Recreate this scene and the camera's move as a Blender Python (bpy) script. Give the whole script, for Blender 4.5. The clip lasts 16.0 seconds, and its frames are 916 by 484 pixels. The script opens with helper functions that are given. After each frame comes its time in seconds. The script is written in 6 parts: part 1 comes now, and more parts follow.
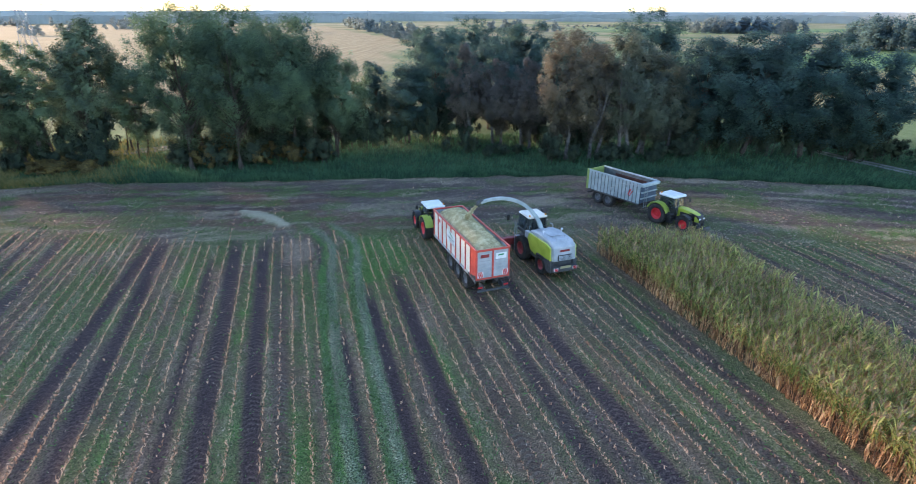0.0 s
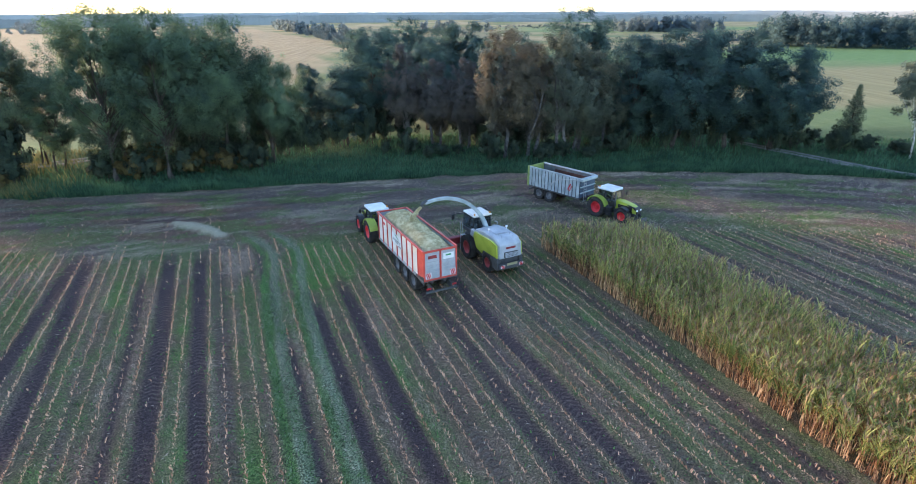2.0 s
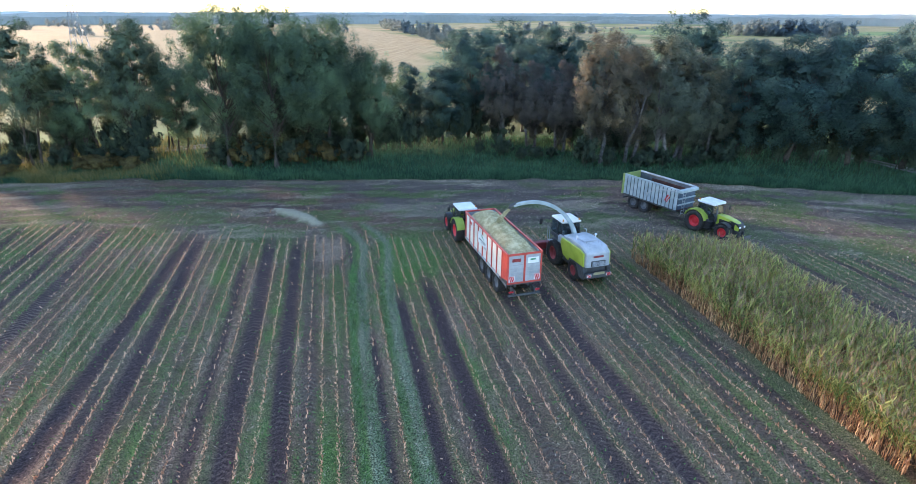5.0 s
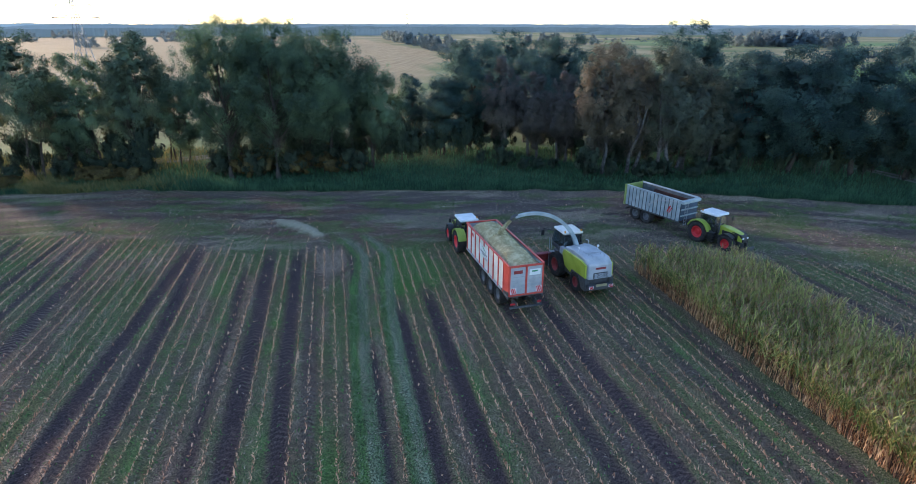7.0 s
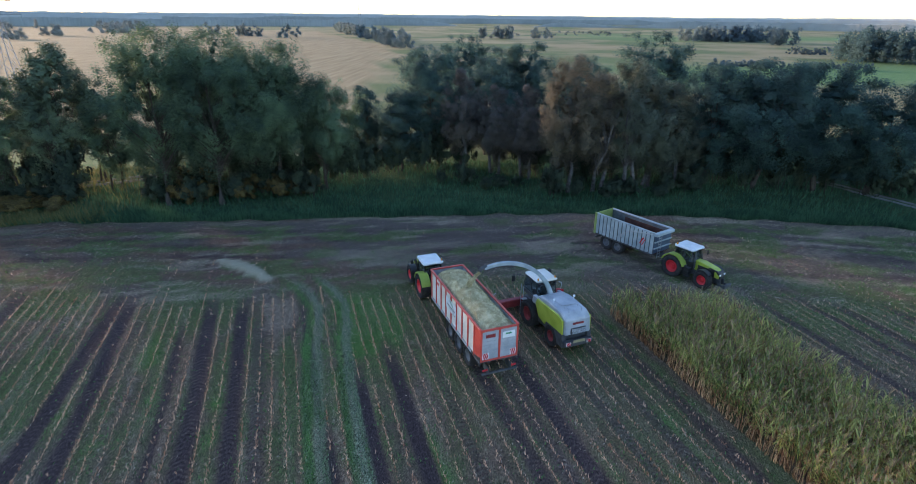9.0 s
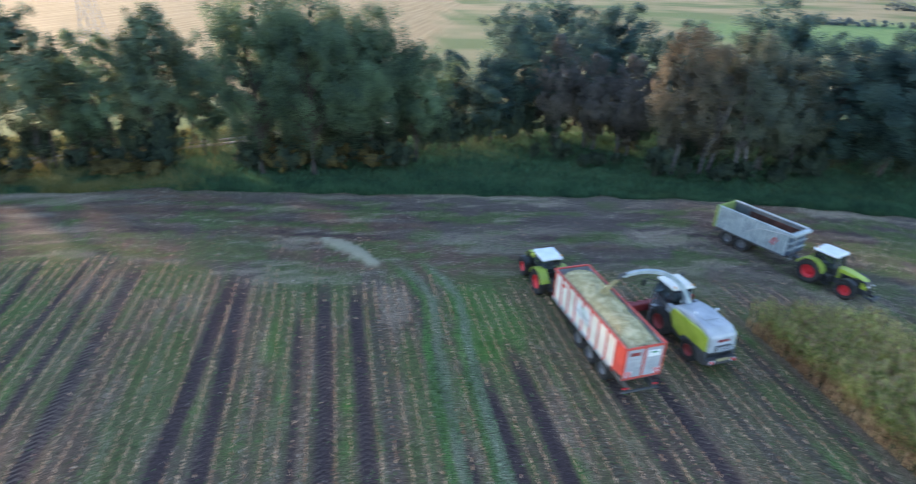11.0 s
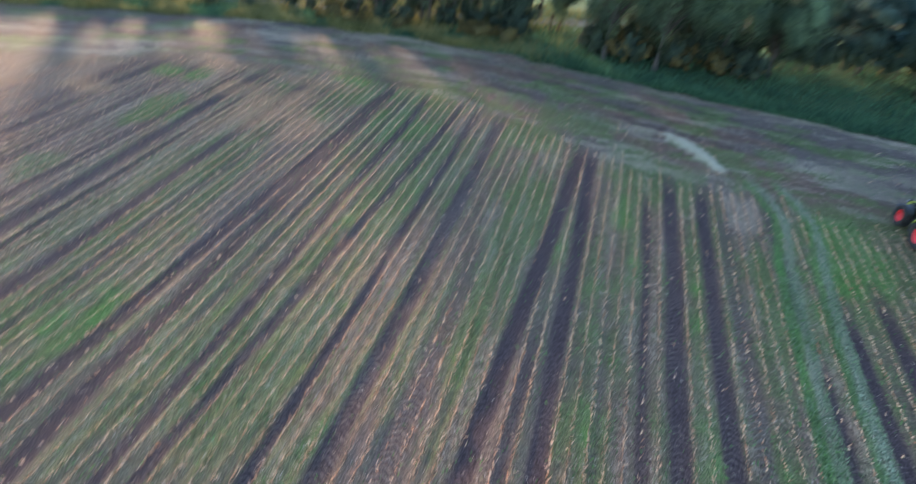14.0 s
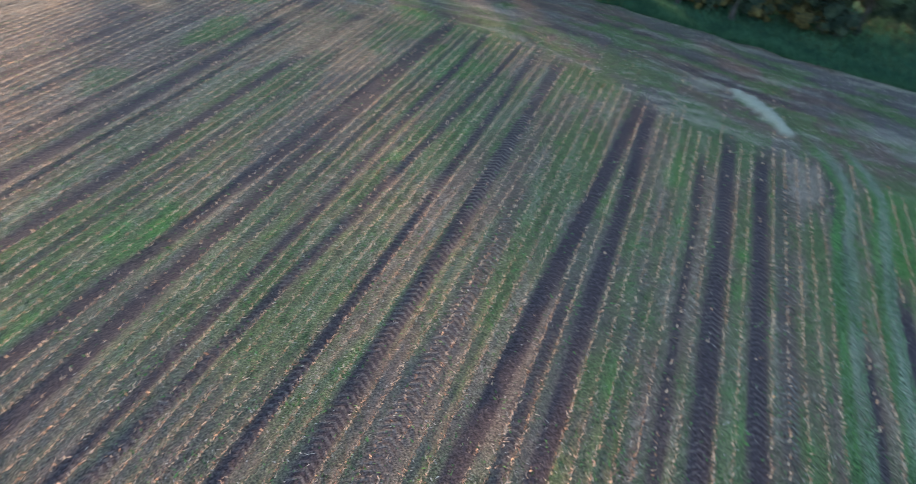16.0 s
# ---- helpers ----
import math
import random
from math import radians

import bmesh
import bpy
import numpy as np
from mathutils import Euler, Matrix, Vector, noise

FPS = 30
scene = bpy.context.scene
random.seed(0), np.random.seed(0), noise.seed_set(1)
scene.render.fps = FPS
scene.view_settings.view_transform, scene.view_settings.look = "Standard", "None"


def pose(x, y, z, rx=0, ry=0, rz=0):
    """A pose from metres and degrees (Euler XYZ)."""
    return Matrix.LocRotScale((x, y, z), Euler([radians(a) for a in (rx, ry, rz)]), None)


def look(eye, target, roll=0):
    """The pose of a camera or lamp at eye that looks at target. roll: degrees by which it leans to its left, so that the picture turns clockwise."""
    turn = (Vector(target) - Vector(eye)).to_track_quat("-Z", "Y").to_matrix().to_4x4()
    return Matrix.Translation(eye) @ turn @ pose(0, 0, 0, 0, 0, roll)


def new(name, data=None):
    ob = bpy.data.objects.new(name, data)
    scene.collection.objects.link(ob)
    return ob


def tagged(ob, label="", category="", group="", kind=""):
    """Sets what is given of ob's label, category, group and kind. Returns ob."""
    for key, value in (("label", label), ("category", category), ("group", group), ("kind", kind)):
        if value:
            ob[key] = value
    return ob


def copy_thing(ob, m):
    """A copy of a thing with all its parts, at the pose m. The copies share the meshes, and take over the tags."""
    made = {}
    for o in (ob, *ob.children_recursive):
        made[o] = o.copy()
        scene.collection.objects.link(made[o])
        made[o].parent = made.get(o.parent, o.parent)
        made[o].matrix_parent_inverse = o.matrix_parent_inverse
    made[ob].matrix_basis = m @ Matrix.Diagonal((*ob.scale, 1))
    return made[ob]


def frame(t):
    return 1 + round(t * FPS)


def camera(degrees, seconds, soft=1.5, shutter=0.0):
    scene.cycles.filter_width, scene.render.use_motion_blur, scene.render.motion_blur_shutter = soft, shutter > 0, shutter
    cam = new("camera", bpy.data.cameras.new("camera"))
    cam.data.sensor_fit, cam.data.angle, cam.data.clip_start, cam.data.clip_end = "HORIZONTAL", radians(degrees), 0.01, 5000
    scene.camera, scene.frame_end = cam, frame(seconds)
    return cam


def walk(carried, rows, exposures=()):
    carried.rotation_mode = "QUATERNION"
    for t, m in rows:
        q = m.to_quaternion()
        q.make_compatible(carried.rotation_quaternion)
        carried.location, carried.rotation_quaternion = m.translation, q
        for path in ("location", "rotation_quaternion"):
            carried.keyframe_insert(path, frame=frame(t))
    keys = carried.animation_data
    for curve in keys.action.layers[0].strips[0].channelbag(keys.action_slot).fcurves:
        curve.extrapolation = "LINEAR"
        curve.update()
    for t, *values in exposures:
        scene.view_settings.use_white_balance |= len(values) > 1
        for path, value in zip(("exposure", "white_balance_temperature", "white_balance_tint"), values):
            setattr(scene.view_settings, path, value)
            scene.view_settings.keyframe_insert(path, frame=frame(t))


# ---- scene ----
cam = camera(78.8, 16.0, soft=0.65, shutter=0.8)
PATH = [
    (0, (-0.475, 1.47, 18.634), (-0.626, 3.314, 17.872), 0.1),
    (0.5, (-0.504, 1.519, 18.64), (-0.599, 3.367, 17.883), 0.0),
    (1, (-0.562, 1.575, 18.611), (-0.581, 3.427, 17.856), -0.1),
    (1.5, (-0.645, 1.599, 18.589), (-0.619, 3.451, 17.836), -0.2),
    (2, (-0.704, 1.622, 18.563), (-0.652, 3.471, 17.804), -0.3),
    (2.5, (-0.814, 1.626, 18.548), (-0.753, 3.468, 17.771), -0.2),
    (3, (-0.897, 1.592, 18.577), (-0.853, 3.432, 17.794), -0.1),
    (3.5, (-0.837, 1.543, 18.634), (-0.861, 3.385, 17.854), -0.0),
    (4, (-0.798, 1.603, 18.617), (-0.925, 3.444, 17.846), 0.1),
    (4.5, (-0.657, 1.698, 18.604), (-0.88, 3.532, 17.839), 0.2),
    (4.7, (-0.621, 1.757, 18.588), (-0.875, 3.589, 17.826), 0.3),
    (7, (-0.588, 2.086, 18.617), (-0.856, 3.931, 17.893), 0.1),
    (7.5, (-0.557, 2.664, 18.887), (-0.789, 4.52, 18.178), 0.0),
    (8, (-0.83, 3.99, 19.297), (-1.017, 5.852, 18.593), 0.2),
    (8.2, (-1.092, 4.551, 19.553), (-1.259, 6.415, 18.848), 0.4),
    (10.3, (-4.063, 10.303, 23.073), (-4.158, 12.094, 22.189), 0.3),
    (10.5, (-4.99, 10.371, 23.058), (-5.114, 12.154, 22.162), 0.5),
    (11, (-7.687, 9.988, 22.848), (-7.956, 11.751, 21.943), 1.1),
    (11.5, (-9.975, 9.001, 22.763), (-10.385, 10.736, 21.857), 1.6),
    (12, (-12.25, 7.515, 22.52), (-12.771, 9.22, 21.614), 2.0),
    (12.5, (-13.71, 6.123, 22.291), (-14.352, 7.787, 21.384), 2.3),
    (13, (-14.486, 5.034, 22.075), (-15.254, 6.643, 21.167), 2.4),
    (13.5, (-14.46, 4.203, 21.56), (-15.337, 5.734, 20.617), 2.6),
    (14, (-14.643, 3.674, 21.371), (-15.557, 4.992, 20.176), 3.8),
    (14.5, (-14.694, 3.488, 21.567), (-15.657, 4.661, 20.265), 4.9),
    (15, (-14.651, 3.566, 21.536), (-15.68, 4.667, 20.221), 5.5),
    (15.5, (-14.588, 3.599, 21.481), (-15.615, 4.657, 20.13), 5.7),
    (16, (-14.459, 3.733, 21.545), (-15.403, 4.851, 20.181), 5.2),
]
EXPOSURE = [(0.0, 2.56, 6800.0), (2.5, 2.58, 6800.0), (4.5, 2.8, 6800.0), (7.0, 2.04, 6350.0), (8.0, 1.86, 6350.0), (10.5, 2.46, 7000.0), (12.0, 2.94, 7050.0), (13.0, 2.94, 7000.0), (16.0, 2.7, 6750.0)]
walk(cam, [(t, look(eye, target, roll)) for t, eye, target, roll in PATH], [(t, stops, warm + 80.0, 11.0 if t > 15.0 else 19.0) for t, stops, warm in EXPOSURE])

# world, sun, exposure
SUN_AZ, SUN_EL = -60.0, 8.4      # degrees from +y, positive towards +x
world = bpy.data.worlds.new("sky")
scene.world = world
world.use_nodes = True
wn = world.node_tree.nodes
sky = wn.new("ShaderNodeTexSky")
sky.sky_type, sky.sun_disc = "NISHITA", False
sky.sun_elevation, sky.sun_rotation = radians(SUN_EL), radians(SUN_AZ)
sky.air_density, sky.dust_density, sky.ozone_density = 0.85, 0.25, 2.2
wn["Background"].inputs["Strength"].default_value = 0.15
world.node_tree.links.new(sky.outputs[0], wn["Background"].inputs[0])
sun_way = Vector((math.sin(radians(SUN_AZ)) * math.cos(radians(SUN_EL)), math.cos(radians(SUN_AZ)) * math.cos(radians(SUN_EL)), math.sin(radians(SUN_EL))))
sun = new("sun", bpy.data.lights.new("sun", "SUN"))
sun.data.energy, sun.data.angle, sun.data.color = 2.4, radians(7.0), (1.0, 0.74, 0.48)
sun.matrix_world = look(sun_way * 300, (0, 0, 0))

rng = np.random.default_rng(7)


# ---------------------------------------------------------------- materials
def shade(name, dark, light, scale=3.0, rough=0.6, metal=0.0, bump=0.0, fine=40.0, island=0.0, piece=0.0, translucent=0.0, coat=0.0, spread=(0.35, 0.65)):
    """A procedural surface: two colours mixed by noise at two scales, with relief."""
    m = bpy.data.materials.new(name)
    m.use_nodes = True
    nt = m.node_tree
    b = nt.nodes["Principled BSDF"]
    b.inputs["Roughness"].default_value, b.inputs["Metallic"].default_value = rough, metal
    b.inputs["Coat Weight"].default_value = coat
    co = nt.nodes.new("ShaderNodeTexCoord")
    n1, n2 = nt.nodes.new("ShaderNodeTexNoise"), nt.nodes.new("ShaderNodeTexNoise")
    n1.inputs["Scale"].default_value, n2.inputs["Scale"].default_value = scale, fine
    n1.inputs["Detail"].default_value = 5.0
    for n in (n1, n2):
        nt.links.new(co.outputs["Object"], n.inputs["Vector"])
    add = nt.nodes.new("ShaderNodeMath")
    add.operation = "MULTIPLY_ADD"
    nt.links.new(n2.outputs["Fac"], add.inputs[0])
    add.inputs[1].default_value = 0.4
    nt.links.new(n1.outputs["Fac"], add.inputs[2])
    fac = add.outputs[0]
    shift = -0.2
    if island or piece:
        g = nt.nodes.new("ShaderNodeNewGeometry" if island else "ShaderNodeObjectInfo")
        k = nt.nodes.new("ShaderNodeMath")
        k.operation = "MULTIPLY_ADD"
        nt.links.new(g.outputs["Random Per Island" if island else "Random"], k.inputs[0])
        k.inputs[1].default_value = island or piece
        nt.links.new(fac, k.inputs[2])
        fac = k.outputs[0]
        shift -= 0.5 * (island or piece)
    mp = nt.nodes.new("ShaderNodeMapRange")
    nt.links.new(fac, mp.inputs["Value"])
    mp.inputs["From Min"].default_value, mp.inputs["From Max"].default_value = spread[0] - shift, spread[1] - shift
    mix = nt.nodes.new("ShaderNodeMix")
    mix.data_type = "RGBA"
    nt.links.new(mp.outputs[0], mix.inputs["Factor"])
    mix.inputs[6].default_value, mix.inputs[7].default_value = (*dark, 1), (*light, 1)
    nt.links.new(mix.outputs[2], b.inputs["Base Color"])
    if bump:
        bp = nt.nodes.new("ShaderNodeBump")
        bp.inputs["Strength"].default_value, bp.inputs["Distance"].default_value = bump, 0.05
        nt.links.new(add.outputs[0], bp.inputs["Height"])
        nt.links.new(bp.outputs[0], b.inputs["Normal"])
    if translucent:
        tr, ms = nt.nodes.new("ShaderNodeBsdfTranslucent"), nt.nodes.new("ShaderNodeMixShader")
        nt.links.new(mix.outputs[2], tr.inputs["Color"])
        ms.inputs[0].default_value = translucent
        nt.links.new(b.outputs[0], ms.inputs[1])
        nt.links.new(tr.outputs[0], ms.inputs[2])
        nt.links.new(ms.outputs[0], nt.nodes["Material Output"].inputs["Surface"])
    return m


M = {
    "lime": shade("lime paint", (0.36, 0.43, 0.04), (0.48, 0.54, 0.075), 1.5, 0.35, coat=0.3),
    "olive": shade("dusty green paint", (0.20, 0.27, 0.07), (0.27, 0.34, 0.10), 1.5, 0.5),
    "guard": shade("yellow green mudguard paint", (0.25, 0.33, 0.045), (0.34, 0.42, 0.07), 1.5, 0.45),
    "white": shade("white paint", (0.66, 0.68, 0.68), (0.82, 0.83, 0.82), 1.2, 0.35),
    "cream": shade("dusty cream panel", (0.66, 0.61, 0.52), (0.82, 0.78, 0.70), 0.8, 0.5),
    "orange": shade("orange red paint", (0.53, 0.058, 0.042), (0.69, 0.1, 0.072), 1.5, 0.42),
    "red": shade("red paint", (0.55, 0.015, 0.02), (0.72, 0.03, 0.04), 2.0, 0.4),
    "darkred": shade("dull red header paint", (0.2, 0.02, 0.022), (0.34, 0.045, 0.045), 2.0, 0.5),
    "tyre": shade("dusty black rubber", (0.013, 0.013, 0.013), (0.042, 0.037, 0.033), 3.0, 0.85, bump=0.2),
    "black": shade("black plastic", (0.012, 0.012, 0.013), (0.03, 0.03, 0.03), 4.0, 0.45),
    "dark": shade("dark grey steel", (0.045, 0.047, 0.05), (0.09, 0.09, 0.09), 3.0, 0.55),
    "grey": shade("grey paint", (0.30, 0.31, 0.32), (0.42, 0.43, 0.44), 1.5, 0.45),
    "silver": shade("silver grey engine cover", (0.3, 0.325, 0.35), (0.46, 0.48, 0.5), 1.2, 0.35),
    "galv": shade("weathered galvanised steel", (0.27, 0.335, 0.36), (0.43, 0.49, 0.51), 1.4, 0.45, metal=0.15),
    # darker than the slats: shade of the gaps is put into this colour
    "slot": shade("blue grey steel darkened for gap shade", (0.06, 0.075, 0.085), (0.12, 0.14, 0.15), 1.5, 0.6),
    "rim": shade("grey wheel rim", (0.07, 0.072, 0.08), (0.15, 0.15, 0.155), 3.0, 0.45),
    "rust": shade("red brown floor and load", (0.050, 0.019, 0.015), (0.100, 0.041, 0.030), 2.0, 0.8, bump=0.4),
    "chaff": shade("chopped maize", (0.38, 0.32, 0.17), (0.66, 0.58, 0.36), 2.2, 0.9, bump=0.8, fine=30.0, island=0.35),
    "lamp": shade("lamp glass", (0.7, 0.7, 0.7), (0.9, 0.9, 0.9), 5.0, 0.1),
    "amber": shade("amber lamp", (0.7, 0.25, 0.02), (0.8, 0.32, 0.03), 5.0, 0.2),
    "plate": shade("dull yellow steel", (0.34, 0.28, 0.14), (0.42, 0.36, 0.2), 3.0, 0.5),
    "logo": shade("green board print", (0.02, 0.22, 0.10), (0.03, 0.28, 0.13), 3.0, 0.5),
    "print": shade("dark board print", (0.05, 0.06, 0.07), (0.08, 0.09, 0.10), 3.0, 0.6),
    "blue": shade("dark blue steel", (0.04, 0.07, 0.11), (0.07, 0.11, 0.16), 2.0, 0.5),
    "stub": shade("dry maize stubble", (0.424, 0.186, 0.099), (0.848, 0.489, 0.292), 0.25, 0.9, fine=6.0, island=0.7),
    "litter": shade("dry maize leaf litter", (0.3, 0.2, 0.135), (0.58, 0.45, 0.34), 0.25, 0.9, fine=6.0, island=0.7),
    "weed": shade("green field weed", (0.033, 0.088, 0.021), (0.104, 0.220, 0.052), 0.3, 0.8, fine=5.0, island=0.5, translucent=0.25),
    "lane": shade("pale lane grass", (0.085, 0.15, 0.050), (0.26, 0.33, 0.17), 0.4, 0.85, fine=5.0, island=0.6, translucent=0.3),
    "verge": shade("long verge grass", (0.018, 0.072, 0.040), (0.075, 0.185, 0.090), 0.35, 0.8, fine=1.5, island=0.6, translucent=0.3),
    "hay": shade("yellowing verge grass", (0.10, 0.11, 0.035), (0.26, 0.23, 0.09), 0.3, 0.85, fine=4.0, island=0.5, translucent=0.25),
    "maize": shade("ripe maize leaf", (0.135, 0.175, 0.036), (0.562, 0.520, 0.156), 0.35, 0.6, fine=5.0, island=0.55, translucent=0.3),
    "maizedry": shade("dry maize leaf and stalk", (0.313, 0.138, 0.068), (0.754, 0.460, 0.234), 0.35, 0.75, fine=5.0, island=0.6, translucent=0.25),
    "tassel": shade("maize tassel", (0.220, 0.137, 0.075), (0.397, 0.274, 0.157), 0.5, 0.8, fine=5.0, island=0.5),
    "bark": shade("rough brown bark", (0.03, 0.025, 0.021), (0.08, 0.066, 0.053), 4.0, 0.9, bump=0.6),
    "birchbark": shade("pale birch bark", (0.25, 0.23, 0.20), (0.62, 0.60, 0.56), 2.5, 0.8, bump=0.3),
    "greybark": shade("grey birch bark", (0.055, 0.05, 0.045), (0.17, 0.16, 0.15), 2.5, 0.85, bump=0.3),
    "leaf_oak": shade("dark oak leaf", (0.028, 0.066, 0.067), (0.093, 0.179, 0.151), 0.35, 0.95, fine=0.9, island=0.08, translucent=0.5),
    "leaf_poplar": shade("grey green poplar leaf", (0.054, 0.100, 0.069), (0.182, 0.276, 0.155), 0.3, 0.95, fine=0.9, island=0.08, translucent=0.5),
    "leaf_birch": shade("browning birch leaf", (0.101, 0.098, 0.077), (0.263, 0.221, 0.149), 0.3, 0.95, fine=0.9, island=0.08, translucent=0.5),
    "leaf_rust": shade("greyish brown autumn leaf", (0.097, 0.094, 0.086), (0.237, 0.209, 0.182), 0.3, 0.95, fine=0.9, island=0.08, translucent=0.5),
    "leaf_pine": shade("blue green conifer needle", (0.051, 0.086, 0.058), (0.159, 0.213, 0.117), 0.4, 0.95, fine=4.0, island=0.08, translucent=0.15),
    "leaf_bush": shade("hedge leaf", (0.018, 0.037, 0.025), (0.065, 0.094, 0.054), 0.5, 0.95, fine=4.0, island=0.08, translucent=0.25),
    "leaf_gold": shade("yellow brown hedge leaf", (0.080, 0.064, 0.018), (0.192, 0.145, 0.045), 0.5, 0.7, fine=4.0, island=0.5, translucent=0.35),
    # bluish haze of the distance is painted into these two leaf colours
    "leaf_far_hazed": shade("distant woodland leaf with painted haze", (0.037, 0.081, 0.094), (0.078, 0.146, 0.159), 0.05, 0.95, fine=0.6, island=0.08, translucent=0.5),
    "leaf_mid_hazed": shade("far hedge leaf with painted haze", (0.090, 0.137, 0.160), (0.159, 0.221, 0.244), 0.05, 0.95, fine=0.6, island=0.08, translucent=0.5),
    "leaf_olive": shade("olive brown birch leaf", (0.076, 0.102, 0.082), (0.216, 0.245, 0.171), 0.3, 0.95, fine=0.9, island=0.08, translucent=0.5),
    # distance haze painted into three forest colours, paler the farther off
    "haze_near": shade("forest beyond the fields with painted haze", (0.23, 0.245, 0.23), (0.29, 0.305, 0.285), 0.01, 1.0, fine=0.08),
    "haze": shade("distant forest with more painted haze", (0.33, 0.345, 0.33), (0.4, 0.41, 0.39), 0.004, 1.0, fine=0.03),
    "haze_far": shade("skyline forest with the palest painted haze", (0.5, 0.51, 0.5), (0.56, 0.57, 0.55), 0.003, 1.0, fine=0.02),
    "steel": shade("pylon steel", (0.2, 0.23, 0.25), (0.28, 0.31, 0.33), 0.5, 0.6),
    "roadgrey": shade("pale gravel track", (0.12, 0.115, 0.11), (0.22, 0.21, 0.2), 0.6, 0.95, bump=0.3),
    "wood": shade("weathered rail wood", (0.22, 0.21, 0.19), (0.38, 0.36, 0.33), 2.0, 0.85, bump=0.3),
}


def glass():
    m = bpy.data.materials.new("tinted cab glass")
    m.use_nodes = True
    b = m.node_tree.nodes["Principled BSDF"]
    b.inputs["Base Color"].default_value = (0.10, 0.13, 0.14, 1)
    b.inputs["Roughness"].default_value = 0.05
    b.inputs["Transmission Weight"].default_value = 0.75
    b.inputs["IOR"].default_value = 1.3
    return m


M["glass"] = glass()


# ---------------------------------------------------------------- mesh helpers
def mesh_np(name, verts, faces, mats, index=None):
    """A mesh from arrays of places and of equal-sided faces."""
    me = bpy.data.meshes.new(name)
    verts, faces = np.asarray(verts, np.float32), np.asarray(faces, np.int32)
    k = faces.shape[1]
    me.vertices.add(len(verts))
    me.vertices.foreach_set("co", verts.ravel())
    me.loops.add(faces.size)
    me.loops.foreach_set("vertex_index", faces.ravel())
    me.polygons.add(len(faces))
    me.polygons.foreach_set("loop_start", np.arange(len(faces), dtype=np.int32) * k)
    me.polygons.foreach_set("loop_total", np.full(len(faces), k, np.int32))
    if index is not None:
        me.polygons.foreach_set("material_index", np.asarray(index, np.int32))
    for m in mats:
        me.materials.append(m)
    me.update(calc_edges=True)
    return me


def part(name, bm, material, parent, label=""):
    me = bpy.data.meshes.new(name)
    bmesh.ops.recalc_face_normals(bm, faces=bm.faces)
    bm.to_mesh(me)
    bm.free()
    me.materials.append(material)
    ob = new(name, me)
    ob.parent = parent
    if label:
        tagged(ob, label)
    return ob


def thing(name, label, category, group="", kind=""):
    ob = new(name)
    ob.empty_display_size = 0.2
    return tagged(ob, label, category, group, kind)


def box(bm, x0, x1, y0, y1, z0, z1, bevel=0.02, m=None):
    """A bevelled block."""
    t = Matrix.Translation(((x0 + x1) / 2, (y0 + y1) / 2, (z0 + z1) / 2)) @ Matrix.Diagonal((x1 - x0, y1 - y0, z1 - z0, 1))
    got = bmesh.ops.create_cube(bm, size=1.0, matrix=t if m is None else m @ t)
    if bevel:
        edges = list({e for v in got["verts"] for e in v.link_edges})
        bmesh.ops.bevel(bm, geom=edges, offset=bevel, segments=1, affect="EDGES")
    return bm


def prism(bm, outline, y0, y1, bevel=0.0):
    """An outline in x and z, drawn out from y0 to y1."""
    a = [bm.verts.new((x, y0, z)) for x, z in outline]
    b = [bm.verts.new((x, y1, z)) for x, z in outline]
    fs = [bm.faces.new(a), bm.faces.new(b[::-1])]
    n = len(outline)
    fs += [bm.faces.new((a[i], b[i], b[(i + 1) % n], a[(i + 1) % n])) for i in range(n)]
    if bevel:
        bmesh.ops.bevel(bm, geom=list({e for f in fs for e in f.edges}), offset=bevel, segments=1, affect="EDGES")
    return bm


def tube(bm, points, radii, sides=8):
    """A tapered tube along points."""
    pts = [Vector(p) for p in points]
    rings = []
    for i, p in enumerate(pts):
        way = (pts[min(i + 1, len(pts) - 1)] - pts[max(i - 1, 0)]).normalized()
        q = way.to_track_quat("Z", "Y").to_matrix()
        r = radii[i] if hasattr(radii, "__len__") else radii
        rings.append([bm.verts.new(p + q @ Vector((r * math.cos(2 * math.pi * k / sides), r * math.sin(2 * math.pi * k / sides), 0))) for k in range(sides)])
    for r0, r1 in zip(rings, rings[1:]):
        for k in range(sides):
            bm.faces.new((r0[k], r0[(k + 1) % sides], r1[(k + 1) % sides], r1[k]))
    bm.faces.new(rings[0][::-1])
    bm.faces.new(rings[-1])
    return bm


def lathe(bm, profile, n=28, y=0.0):
    """A profile of (radius, along y), turned about the y axis; closed along the profile."""
    rings = [[bm.verts.new((r * math.sin(2 * math.pi * k / n), y + a, r * math.cos(2 * math.pi * k / n))) for k in range(n)] for r, a in profile]
    for r0, r1 in zip(rings, rings[1:] + rings[:1]):
        for k in range(n):
            bm.faces.new((r0[k], r0[(k + 1) % n], r1[(k + 1) % n], r1[k]))
    return bm


